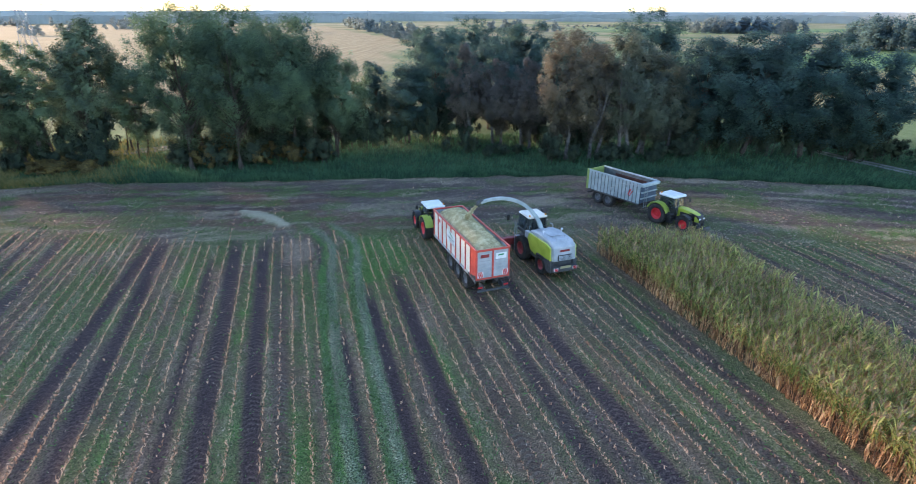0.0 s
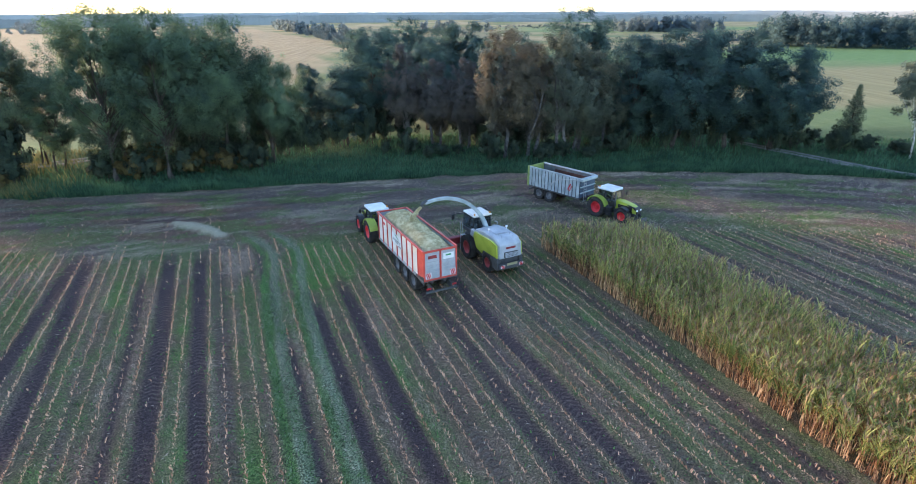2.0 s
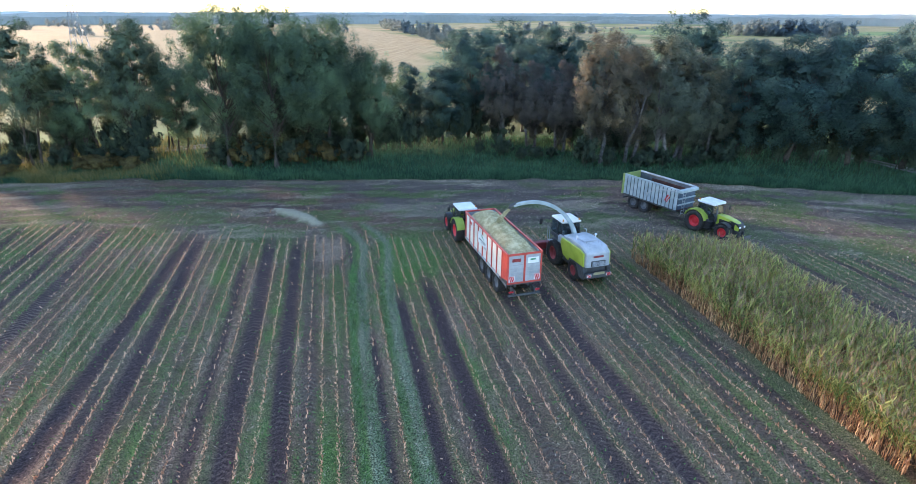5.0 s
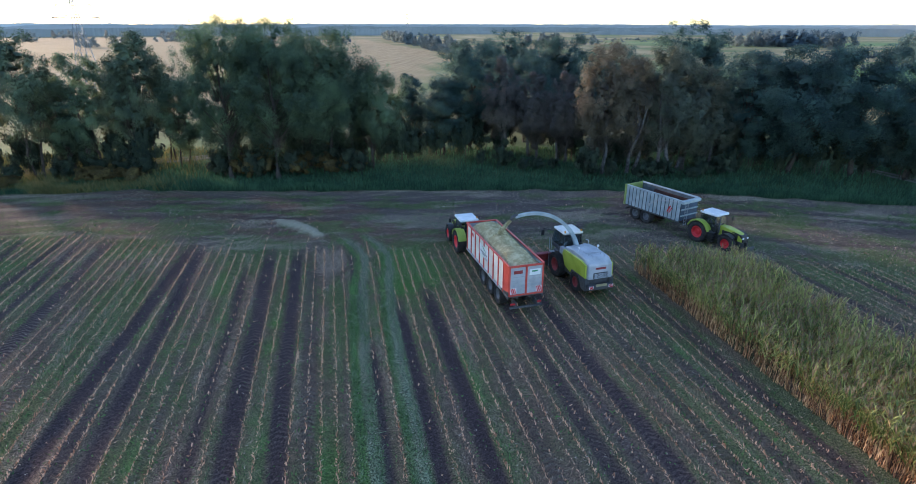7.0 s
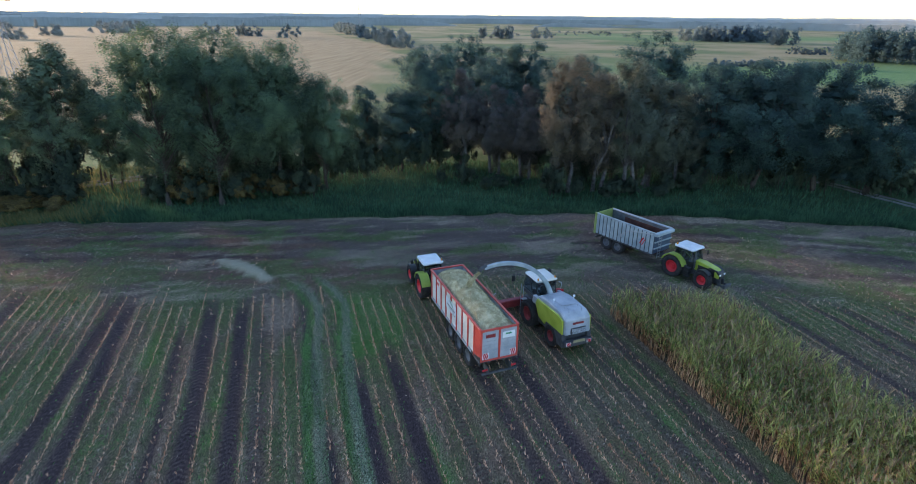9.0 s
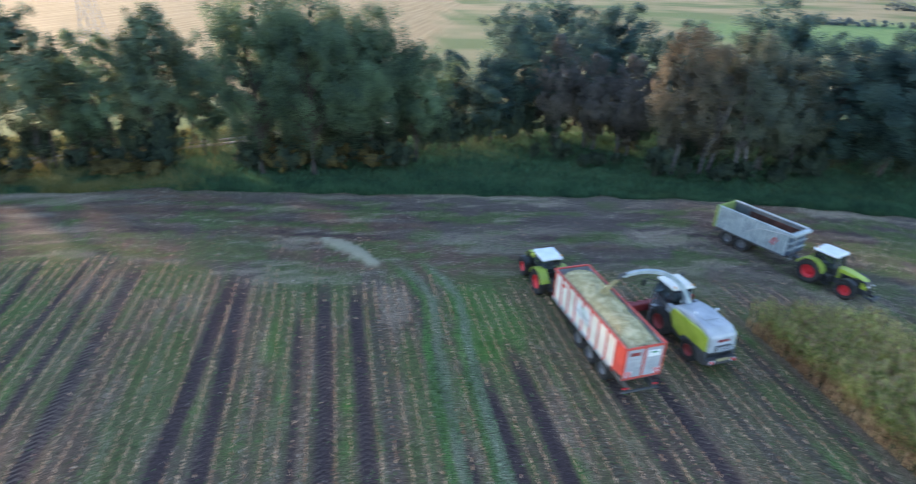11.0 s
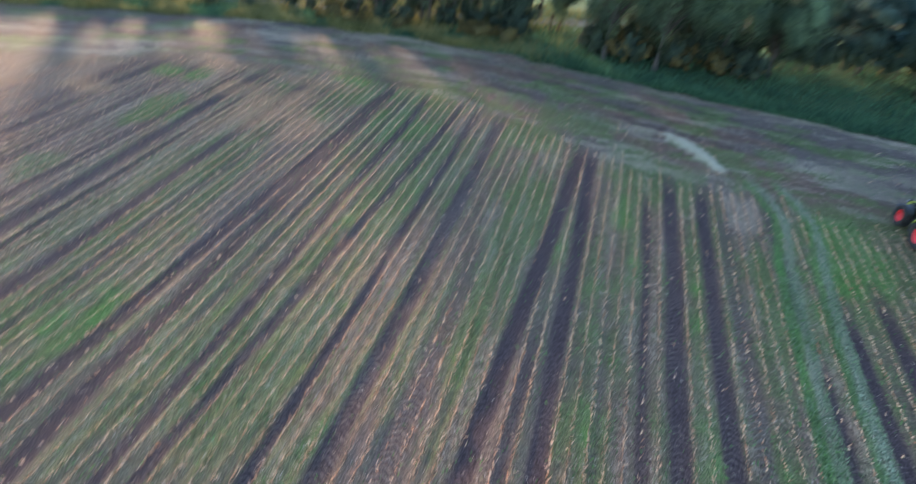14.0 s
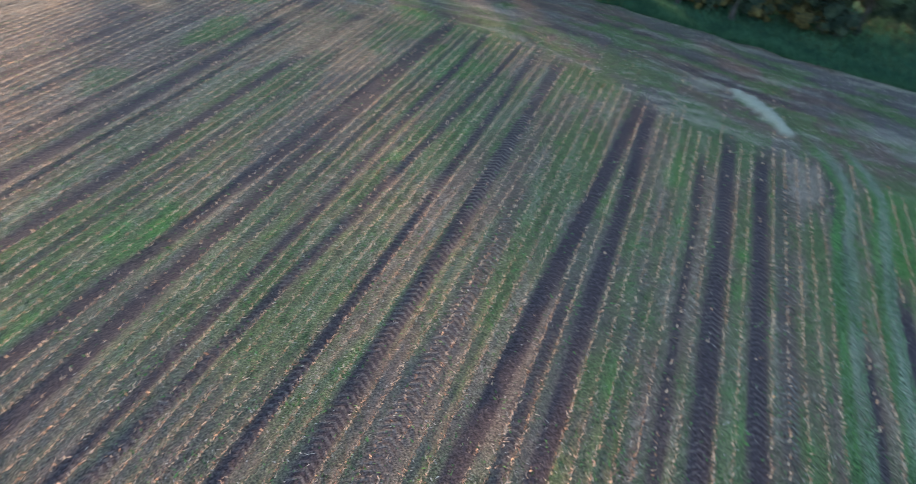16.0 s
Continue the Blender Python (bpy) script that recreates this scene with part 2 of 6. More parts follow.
def wheel(parent, x, y, r, w, rim_material, side, rim_label, lugs=22):
    """A wheel with a lugged tyre, a dished rim and a hub. side: 1 where its outer face looks to +y."""
    bm = bmesh.new()
    lathe(bm, [(0.04, -0.22 * w), (r * 0.17, -0.22 * w), (r * 0.17, 0.14 * w * side + 0.02), (0.04, 0.14 * w * side + 0.02)], 14)
    hub = part("wheel", bm, rim_material, parent)
    hub.location = (x, y, r)
    bm = bmesh.new()
    ri = r * 0.56
    lathe(bm, [(ri, -0.40 * w), (r * 0.78, -0.52 * w), (r * 0.93, -0.48 * w), (r * 0.965, -0.25 * w), (r * 0.97, 0.0), (r * 0.965, 0.25 * w), (r * 0.93, 0.48 * w), (r * 0.78, 0.52 * w), (ri, 0.40 * w)], 30)
    for k in range(lugs):
        for s in (-1, 1):
            turn = Matrix.Rotation(2 * math.pi * (k + 0.25 * s) / lugs, 4, "Y")
            slant = Matrix.Translation((0, s * 0.24 * w, r * 0.965)) @ Matrix.Rotation(s * 0.6, 4, "Z")
            box(bm, -0.035, 0.035, -0.27 * w, 0.27 * w, -0.03, r * 0.035, 0.0, turn @ slant)
    part("tyre", bm, M["tyre"], hub)
    bm = bmesh.new()
    lathe(bm, [(ri * 1.02, -0.38 * w), (ri * 1.02, 0.38 * w), (ri * 0.93, 0.40 * w), (ri * 0.88, 0.30 * w * side), (ri * 0.60, 0.10 * w * side), (ri * 0.25, 0.14 * w * side), (ri * 0.24, 0.05 * w * side), (ri * 0.80, -0.05 * w * side), (ri * 0.90, -0.38 * w)], 28)
    part("rim", bm, rim_material, hub, rim_label)
    return hub


# ---------------------------------------------------------------- the field's own axes
AZ = radians(20.5)
CA, SA = math.cos(AZ), math.sin(AZ)


def to_uv(x, y):
    """Across the maize rows, and along them."""
    return x * CA + y * SA, -x * SA + y * CA


def to_xy(u, v):
    return u * CA - v * SA, u * SA + v * CA


def smooth(a, b, x):
    k = np.clip((x - a) / (b - a), 0, 1)
    return k * k * (3 - 2 * k)


GRAIN = np.random.default_rng(3).random((256, 256))


def lumps(x, y, size):
    """Smooth value noise, 0 to 1."""
    x, y = np.asarray(x) / size + 1000.3, np.asarray(y) / size + 1000.7
    i, j = np.floor(x).astype(int), np.floor(y).astype(int)
    fx, fy = x - i, y - j
    fx, fy = fx * fx * (3 - 2 * fx), fy * fy * (3 - 2 * fy)
    g = lambda a, b: GRAIN[a % 256, b % 256]
    return (g(i, j) * (1 - fx) + g(i + 1, j) * fx) * (1 - fy) + (g(i, j + 1) * (1 - fx) + g(i + 1, j + 1) * fx) * fy


def verge_y(x):
    """The northern edge of the tilled land."""
    return np.interp(x, [-120, -93, -76, -62, -48, -32, -18, -5, 7, 21, 37, 46, 60, 90], [20, 39, 50.5, 56.5, 61, 63, 65, 67.5, 69.2, 69.3, 68.2, 66.5, 63, 55])


def rows_end(x):
    """Where the stubble rows stop at the headland."""
    return np.interp(x, [-120, -84, -73, -65, -58, -50, -45, -38, -24, -19, -8, 3, 10, 30, 60], [8, 24, 34, 39, 41.5, 45, 45, 44, 44.8, 46, 48, 49, 49.5, 48, 40])


# wheel tracks along the rows: place across at v = 20 and at v = 48, half width, depth of tone, tread print, from v, to v
TRACKS = [(-59.6, -59.6, 0.80, 0.6, 0.0, 0, 90), (-57.3, -57.5, 0.60, 0.85, 0.0, 0, 90), (-53.6, -53.4, 0.45, 0.5, 0.0, 0, 90), (-49.6, -48.6, 0.45, 0.6, 0.0, 0, 90),
          (-46.4, -46.6, 0.60, 1.0, 0.3, 0, 90), (-44.8, -44.9, 0.30, 0.6, 0.0, 0, 90), (-41.2, -41.1, 0.50, 0.9, 0.2, 0, 90), (-38.7, -38.5, 0.35, 0.5, 0.3, 0, 90),
          (-34.4, -33.3, 0.50, 0.85, 0.0, 0, 90), (-32.1, -32.6, 0.50, 0.85, 0.0, 0, 90), (-30.4, -30.6, 0.28, 0.5, 0.4, 24, 90), (-28.5, -28.8, 0.32, 0.9, 0.3, 0, 90),
          (-26.9, -25.6, 0.34, 0.85, 0.6, 0, 90), (-23.0, -23.4, 0.32, 0.95, 0.6, 0, 90), (-20.3, -20.9, 0.52, 1.0, 0.9, 0, 90), (-17.8, -18.0, 0.60, 0.55, 1.0, 0, 36),
          (-14.8, -13.5, 0.50, 1.0, 0.2, 0, 90), (-13.3, -13.0, 0.28, 0.7, 0.6, 0, 31), (-11.9, -12.2, 0.44, 1.0, 0.3, 0, 90), (-9.7, -9.9, 0.22, 0.35, 0.8, 0, 34),
          (-7.5, -8.0, 0.30, 0.8, 0.1, 0, 47), (-5.9, -6.2, 0.50, 1.0, 0.4, 0, 90), (-3.7, -3.8, 0.46, 1.0, 0.35, 0, 90), (-2.2, -2.7, 0.42, 0.5, 1.0, 0, 47), (0.75, 0.70, 0.34, 0.85, 0.5, 36, 52),
          (1.36, 1.20, 0.30, 0.95, 0.1, 0, 33), (3.65, 3.35, 0.42, 1.0, 0.1, 0, 38), (6.0, 5.7, 0.45, 1.0, 0.1, 0, 40), (8.6, 8.5, 0.34, 0.45, 0.9, 0, 40), (11.15, 11.1, 0.40, 0.85, 0.4, 0, 52),
          (12.6, 12.5, 0.36, 0.5, 1.0, 0, 40), (14.0, 13.8, 0.46, 0.95, 0.4, 0, 52), (16.7, 16.7, 0.34, 0.5, 0.9, 0, 45), (19.2, 19.2, 0.36, 0.55, 0.8, 0, 50), (21.6, 21.5, 0.40, 0.6, 0.3, 0, 50)]
TRACKS += [(a, a, 0.38, 0.75, 0.4, 0, 60) for a in (33.5, 35.7, 39.2, 41.3, 45.0, 47.2, 52.0, 55.0)]


def track_at(u, v):
    """Bare wheel track, tread print, and the way to the middle of the nearest track."""
    k, tread, off = np.zeros_like(u), np.zeros_like(u), np.full_like(u, 1.0)
    for a, b, h, w, t, v0, v1 in TRACKS:
        d = u - (a + (b - a) * (v - 20) / 28) - 0.25 * (lumps(v * 0 + a * 3, v, 9) - 0.5)
        run = smooth(v0 - 2, v0 + 2, v) * (1 - smooth(v1 - 3, v1 + 2, v))
        on = (1 - smooth(h * 0.7, h * 1.25, np.abs(d))) * run
        k = np.maximum(k, w * on)
        tread = np.maximum(tread, t * on)
        off = np.where(np.abs(d) < np.abs(off), d, off)
    return k, tread, off


def spot(u, v, at, wide, ragged):
    """A ragged patch about a place."""
    return 1 - smooth(0.55, 1.15, np.hypot((u - at[0]) / wide[0], (v - at[1]) / wide[1]) + ragged)


# bright weed patches and dry, rusty ones: place along and across the rows, reach, strength
GREENS = [((-15.6, 42), (1.7, 7), 0.78), ((-9.4, 45), (1.2, 4), 0.9), ((-16.5, 31), (2.0, 9), 0.6), ((-25.0, 40), (3.2, 9), 0.75), ((-22.2, 47), (3.5, 5), 0.6), ((-29.5, 52), (4.0, 6), 0.85),
          ((-34.0, 56), (4.5, 3), 0.8), ((-27.5, 17), (2.0, 7), 0.7), ((-25.0, 22), (1.6, 8), 0.6), ((-21.7, 18), (1.0, 6), 0.6), ((-37.4, 59), (3.0, 2.0), 1.0), ((-54.0, 54), (5.0, 2.5), 0.9), ((-49.8, 46), (4.0, 4), 0.8),
          ((-50.5, 34), (2.5, 3), 0.6), ((-38.0, 33), (2.0, 9), 0.5), ((-0.6, 38), (0.6, 10), 0.8), ((5.2, 43), (3.6, 7), 0.95), ((8.0, 33), (2.0, 8), 0.55), ((9.0, 45), (2.0, 5), 0.6), ((17.5, 30), (3.0, 9), 0.5),
          ((32.0, 33), (1.3, 16), 0.9), ((36.0, 43), (4.0, 3), 0.7), ((53.5, 36.5), (5.5, 1.8), 0.95), ((21.0, 47), (6.0, 2.5), 0.6)]
RUSTS = [((-40.7, 50), (3.4, 5), 0.8), ((-37.1, 47), (2.0, 3), 0.8), ((-46.0, 53), (4.0, 2.5), 0.7), ((-59.5, 48), (3.0, 2.0), 0.8), ((-43.5, 46), (3.0, 4), 0.4), ((-41.0, 57), (5.0, 1.6), 0.6), ((-52.0, 58), (5.0, 2.0), 0.5)]
DARKS = [((-26.0, 13), (9.0, 7), 0.45), ((-33.0, 14), (3.0, 9), 0.4), ((-33.5, 38), (2.6, 12), 0.6), ((-36.2, 44), (2.0, 5), 0.6), ((-60.0, 42), (5.0, 6), 0.5), ((-13.2, 26), (2.6, 12), 0.5), ((-17.8, 20), (2.2, 9), 0.65), ((-12.6, 47), (2.2, 6), 0.6), ((12.5, 26), (3.0, 16), 0.35), ((4.7, 28), (1.6, 10), 0.3)]


def land(x, y):
    """Per place: bare wheel track, green cover, pale litter, tilled, headland, brown soil, spilled chaff, tread print, way to the track, rusty leaves."""
    u, v = to_uv(x, y)
    tilled = 1 - smooth(-0.5, 0.6, y - verge_y(x) + 1.2 * (lumps(x, y, 2.5) - 0.5))
    head = smooth(-3.0, 2.5, y - rows_end(x) + 4.0 * (lumps(x, y, 5) - 0.5))
    fade = 0.62 + 0.8 * (lumps(u * 3 + 50, v, 9) - 0.35)
    track, tread, way = track_at(u, v)
    track, tread = track * np.clip(fade + 0.5, 0.6, 1) * (1 - 0.9 * head), tread * (1 - head)
    off = verge_y(x) - y
    for c, h, w in ((3.6, 0.6, 0.5), (5.8, 0.7, 0.7), (8.0, 0.6, 0.8), (10.0, 0.7, 0.8), (12.5, 0.6, 0.6), (14.5, 0.5, 0.6)):
        c2 = c + 1.4 * (lumps(x, x * 0 + c, 14) - 0.5)
        track = np.maximum(track, head * w * (1 - smooth(h * 0.7, h * 1.3, np.abs(off - c2))) * np.clip(2.2 * lumps(x, y * 0 + c * 5, 11) - 0.3, 0, 1))
    ragged = 0.7 * (lumps(x, y, 2.0) - 0.5) + 0.4 * (lumps(u / 0.75, v * 0.15, 1.0) - 0.5)
    ribbon = lumps(u * 1.3 + 7, v * 0.07, 1.0)
    green = (0.22 + 0.62 * lumps(u / 0.75 + 3, v * 0.06, 1.0)) * (0.55 + 0.8 * lumps(x + 9, y, 1.2)) * (1 - 0.3 * head)
    green = np.maximum(green, 0.76 * smooth(0.50, 0.78, 0.55 * ribbon + 0.5 * lumps(x, y, 8)))
    green = np.maximum(green, 0.68 * smooth(-16, -24, u) * smooth(0.34, 0.6, 0.5 * lumps(u * 1.3 + 11, v * 0.1, 1.0) + 0.5 * lumps(x, y + 50, 5)))
    green = green * (1 - 0.65 * smooth(-38, -52, u))
    green = np.maximum(green, 0.80 * smooth(0.42, 0.64, lumps(x + 40, y, 6)) * smooth(-9, -3, y - rows_end(x)) * (1 - smooth(1, 5, y - rows_end(x))) * smooth(-44, -30, u))
    for at, wide, w in GREENS:
        green = np.maximum(green, w * spot(u, v, at, wide, ragged))
    green = np.where(head > 0.5, np.minimum(green, 0.95) * (0.35 + 0.65 * smooth(7, 13, off)), green)
    rust, dark = np.zeros_like(u), np.zeros_like(u)
    for at, wide, w in RUSTS:
        rust = np.maximum(rust, w * spot(u, v, at, wide, ragged))
    for at, wide, w in DARKS:
        dark = np.maximum(dark, w * spot(u, v, at, wide, ragged))
    green = green * (1 - 0.92 * track) * (1 - 0.85 * dark) * (1 - 0.5 * rust)
    litter = (0.30 + 0.5 * lumps(u * 2, v * 0.3, 1.3)) * (1 - 0.75 * track * (1 - head)) * (1 - 0.5 * dark)
    streak = lumps(x * 0.22 + 3, off * 1.6, 1.0)
    litter = litter * (1 - head) + head * (0.16 + 0.90 * smooth(0.35, 0.8, streak) * (0.4 + 0.8 * lumps(x, y, 6)))
    green = green * (1 - head) + head * np.maximum(green * 0.9, 0.7 * smooth(0.42, 0.68, lumps(x * 0.3 + 60, off * 0.9, 1.0)) * smooth(-1, 3, off))
    litter = np.maximum(litter, 0.3 * smooth(2.5, 1.0, off) * lumps(x, y, 3) * head)
    # the bleached corner at the end of the rows, and beside the lane
    bleach = np.maximum(0.9 * spot(u, v, (-1.3, 46.5), (1.4, 4.0), ragged), 0.7 * spot(u, v, (7.2, 33.5), (1.0, 6.0), ragged))
    bleach = np.maximum(bleach, 0.6 * spot(u, v, (-22.0, 30), (0.9, 12.0), ragged))
    litter = np.maximum(litter, bleach)
    green = green * (1 - 0.7 * bleach)
    # the spilled chaff on the headland, a slightly bent tongue
    a = np.clip(((x + 26.3) * 5.6 + (y - 52.6) * -3.6) / 44.3, 0, 1)
    dd = np.hypot(x + 26.3 - 5.6 * a, (y - 52.6 + 3.6 * a - 0.5 * np.sin(a * 3.1)))
    spill = 1 - smooth(0.25, 0.75, dd + 0.3 * (lumps(x, y, 0.8) - 0.5) - 0.25 * np.sin(a * 3.1) * (1.4 - a))
    litter = np.maximum(litter, 1.5 * spill)
    brown = np.maximum(np.maximum(smooth(0.40, 0.62, lumps(x * 0.4, y, 4)), smooth(0.5, 0.75, streak)) * head, dark)
    return track, green, litter, tilled, head, brown, spill, tread, way, rust


def strips(u, v):
    """The grass strips of the old lane: lush green, and thin grey-green."""
    bend = np.interp(v, [33, 38, 42, 45, 47, 49, 51, 54.5], [0, 0.2, 0.4, 0.8, 0.9, 0.5, -0.2, -1.4])
    w = u - bend + 0.10 * (lumps(u, v, 1.5) - 0.5)
    band = lambda a, b: smooth(a - 0.08, a + 0.08, w) * (1 - smooth(b - 0.08, b + 0.08, w))
    end = 1 - smooth(51, 54, v)
    lush = end * np.maximum(band(-0.1, 0.48), 0.8 * band(2.15, 2.55)) * (0.6 + 0.6 * lumps(u * 4, v, 2.0))
    thin = end * np.maximum(0.85 * band(0.5, 1.2), band(2.5, 3.2)) * (0.65 + 0.5 * lumps(u * 4, v + 30, 2.5))
    return np.clip(lush, 0, 1), np.clip(thin, 0, 1)


# ---------------------------------------------------------------- ground: one sheet to the horizon
def steps(dense0, dense1, step, reach, grow=1.25):
    a = list(np.arange(dense0, dense1 + step / 2, step))
    k = step
    while a[-1] < reach:
        k *= grow
        a.append(a[-1] + k)
    k = step
    while a[0] > -reach:
        k *= grow
        a.insert(0, a[0] - k)
    return np.array(a)


def ground_material():
    m = bpy.data.materials.new("field soil, grass and crops")
    m.use_nodes = True
    nt = m.node_tree
    b = nt.nodes["Principled BSDF"]
    b.inputs["Roughness"].default_value = 0.95
    b.inputs["Specular IOR Level"].default_value = 0.2
    geo = nt.nodes.new("ShaderNodeNewGeometry")

    def tex(scale, detail=4.0, rough=0.6):
        n = nt.nodes.new("ShaderNodeTexNoise")
        n.inputs["Scale"].default_value, n.inputs["Detail"].default_value, n.inputs["Roughness"].default_value = scale, detail, rough
        nt.links.new(geo.outputs["Position"], n.inputs["Vector"])
        return n.outputs["Fac"]

    def ramp(f, lo, hi):
        n = nt.nodes.new("ShaderNodeMapRange")
        nt.links.new(f, n.inputs["Value"])
        n.inputs["From Min"].default_value, n.inputs["From Max"].default_value = lo, hi
        return n.outputs[0]

    def math_(op, a, c):
        n = nt.nodes.new("ShaderNodeMath")
        n.operation, n.use_clamp = op, True
        for i, q in enumerate((a, c)):
            if isinstance(q, float):
                n.inputs[i].default_value = q
            else:
                nt.links.new(q, n.inputs[i])
        return n.outputs[0]

    def mix(f, a, c):
        n = nt.nodes.new("ShaderNodeMix")
        n.data_type = "RGBA"
        nt.links.new(f, n.inputs["Factor"])
        for i, q in ((6, a), (7, c)):
            if isinstance(q, tuple):
                n.inputs[i].default_value = (*q, 1)
            else:
                nt.links.new(q, n.inputs[i])
        return n.outputs[2]

    def attr(name):
        n = nt.nodes.new("ShaderNodeAttribute")
        n.attribute_name = name
        s = nt.nodes.new("ShaderNodeSeparateColor")
        nt.links.new(n.outputs["Color"], s.inputs[0])
        return s.outputs

    track, green, litter = attr("cover")
    tilled, brown, spill = attr("state")
    tan, lush, pale = attr("crops")
    tread, way, rust = attr("print")
    broad, mid, fine, grit = tex(0.35), tex(2.2), tex(9.0), tex(26.0, 3.0, 0.7)
    crumb = tex(13.0, 2.0, 0.55)
    axes = nt.nodes.new("ShaderNodeMapping")
    axes.inputs["Rotation"].default_value = (0, 0, -AZ)
    nt.links.new(geo.outputs["Position"], axes.inputs["Vector"])
    along = nt.nodes.new("ShaderNodeSeparateXYZ")
    nt.links.new(axes.outputs[0], along.inputs[0])

    def plain(op, a, c=0.0):
        n = nt.nodes.new("ShaderNodeMath")
        n.operation = op
        for i, q in enumerate((a, c)):
            if isinstance(q, float):
                n.inputs[i].default_value = q
            else:
                nt.links.new(q, n.inputs[i])
        return n.outputs[0]

    # slanting lug prints, 0.36 m apart, that meet in the middle of a track
    slant = plain("ABSOLUTE", plain("SUBTRACT", way, 0.5))
    lug = plain("SINE", plain("MULTIPLY", plain("ADD", plain("ADD", along.outputs["Y"], plain("MULTIPLY", slant, 1.3)), plain("MULTIPLY", mid, 0.16)), 17.5))
    lug = math_("MULTIPLY", ramp(lug, -0.2, 0.5), tread)
    soil = mix(ramp(mid, 0.3, 0.7), (0.088, 0.050, 0.039), (0.190, 0.115, 0.085))
    soil = mix(brown, soil, mix(ramp(fine, 0.3, 0.7), (0.082, 0.060, 0.053), (0.132, 0.102, 0.088)))
    bare = mix(ramp(fine, 0.3, 0.7), (0.037, 0.024, 0.026), (0.072, 0.047, 0.046))
    soil = mix(track, soil, bare)
    soil = mix(math_("MULTIPLY", lug, ramp(broad, 0.3, 0.55)), soil, mix(ramp(fine, 0.3, 0.7), (0.105, 0.078, 0.068), (0.175, 0.130, 0.108)))
    # green cover breaks up into small plants
    gmask = math_("MULTIPLY", green, ramp(math_("ADD", math_("MULTIPLY", fine, 0.6), math_("MULTIPLY", green, 0.35)), 0.28, 0.55))
    weeds = mix(ramp(green, 0.80, 0.96), mix(ramp(grit, 0.3, 0.7), (0.036, 0.062, 0.018), (0.118, 0.168, 0.048)), mix(ramp(grit, 0.3, 0.7), (0.030, 0.088, 0.017), (0.105, 0.215, 0.046)))
    col = mix(gmask, soil, weeds)
    col = mix(math_("MULTIPLY", rust, ramp(math_("ADD", math_("MULTIPLY", fine, 0.6), math_("MULTIPLY", crumb, 0.4)), 0.38, 0.6)), col, mix(ramp(grit, 0.3, 0.7), (0.20, 0.105, 0.05), (0.42, 0.25, 0.13)))
    # pale flecks of chopped leaf
    flecks = math_("MULTIPLY", litter, ramp(math_("ADD", math_("MULTIPLY", grit, 0.75), math_("MULTIPLY", litter, 0.16)), 0.48, 0.62))
    col = mix(flecks, col, mix(ramp(mid, 0.3, 0.7), (0.29, 0.215, 0.15), (0.50, 0.41, 0.30)))
    col = mix(math_("MULTIPLY", tan, ramp(fine, 0.25, 0.5)), col, mix(ramp(crumb, 0.35, 0.65), (0.062, 0.095, 0.050), (0.215, 0.240, 0.155)))
    col = mix(math_("MULTIPLY", lush, ramp(fine, 0.2, 0.45)), col, mix(ramp(crumb, 0.35, 0.65), (0.034, 0.085, 0.022), (0.095, 0.20, 0.050)))
    crumbs = nt.nodes.new("ShaderNodeMix")
    crumbs.data_type, crumbs.blend_type = "RGBA", "MULTIPLY"
    crumbs.inputs["Factor"].default_value = 1.0
    nt.links.new(col, crumbs.inputs[6])
    nt.links.new(mix(ramp(crumb, 0.36, 0.64), (0.45, 0.45, 0.45), (1.65, 1.62, 1.58)), crumbs.inputs[7])
    col = crumbs.outputs[2]
    col = mix(spill, col, mix(ramp(grit, 0.3, 0.7), (0.27, 0.245, 0.165), (0.44, 0.40, 0.28)))
    # untilled land: long grass, far crops
    grass = mix(ramp(mid, 0.3, 0.7), (0.026, 0.062, 0.024), (0.060, 0.110, 0.042))
    grass = mix(math_("MULTIPLY", ramp(broad, 0.4, 0.75), 0.5), grass, (0.085, 0.105, 0.045))
    field = tex(0.012, 3.0)
    far = mix(ramp(field, 0.42, 0.58), (0.085, 0.130, 0.050), (0.24, 0.21, 0.12))
    grass = mix(math_("MULTIPLY", pale, 1.0), grass, far)
    stripe = nt.nodes.new("ShaderNodeTexNoise")
    stripe.inputs["Scale"].default_value = 0.5
    mapping = nt.nodes.new("ShaderNodeMapping")
    mapping.inputs["Rotation"].default_value = (0, 0, radians(-20))
    mapping.inputs["Scale"].default_value = (1.0, 0.05, 1.0)
    nt.links.new(geo.outputs["Position"], mapping.inputs["Vector"])
    nt.links.new(mapping.outputs[0], stripe.inputs["Vector"])
    grass = mix(tan, grass, mix(ramp(stripe.outputs["Fac"], 0.3, 0.7), (0.20, 0.160, 0.085), (0.30, 0.245, 0.140)))
    grass = mix(lush, grass, mix(ramp(broad, 0.3, 0.7), (0.07, 0.16, 0.055), (0.12, 0.22, 0.08)))
    col = mix(tilled, grass, col)
    nt.links.new(col, b.inputs["Base Color"])
    bp = nt.nodes.new("ShaderNodeBump")
    bp.inputs["Strength"].default_value, bp.inputs["Distance"].default_value = 1.0, 0.10
    nt.links.new(math_("ADD", math_("ADD", math_("MULTIPLY", fine, 0.6), math_("MULTIPLY", grit, 0.25)), math_("MULTIPLY", lug, 0.35)), bp.inputs["Height"])
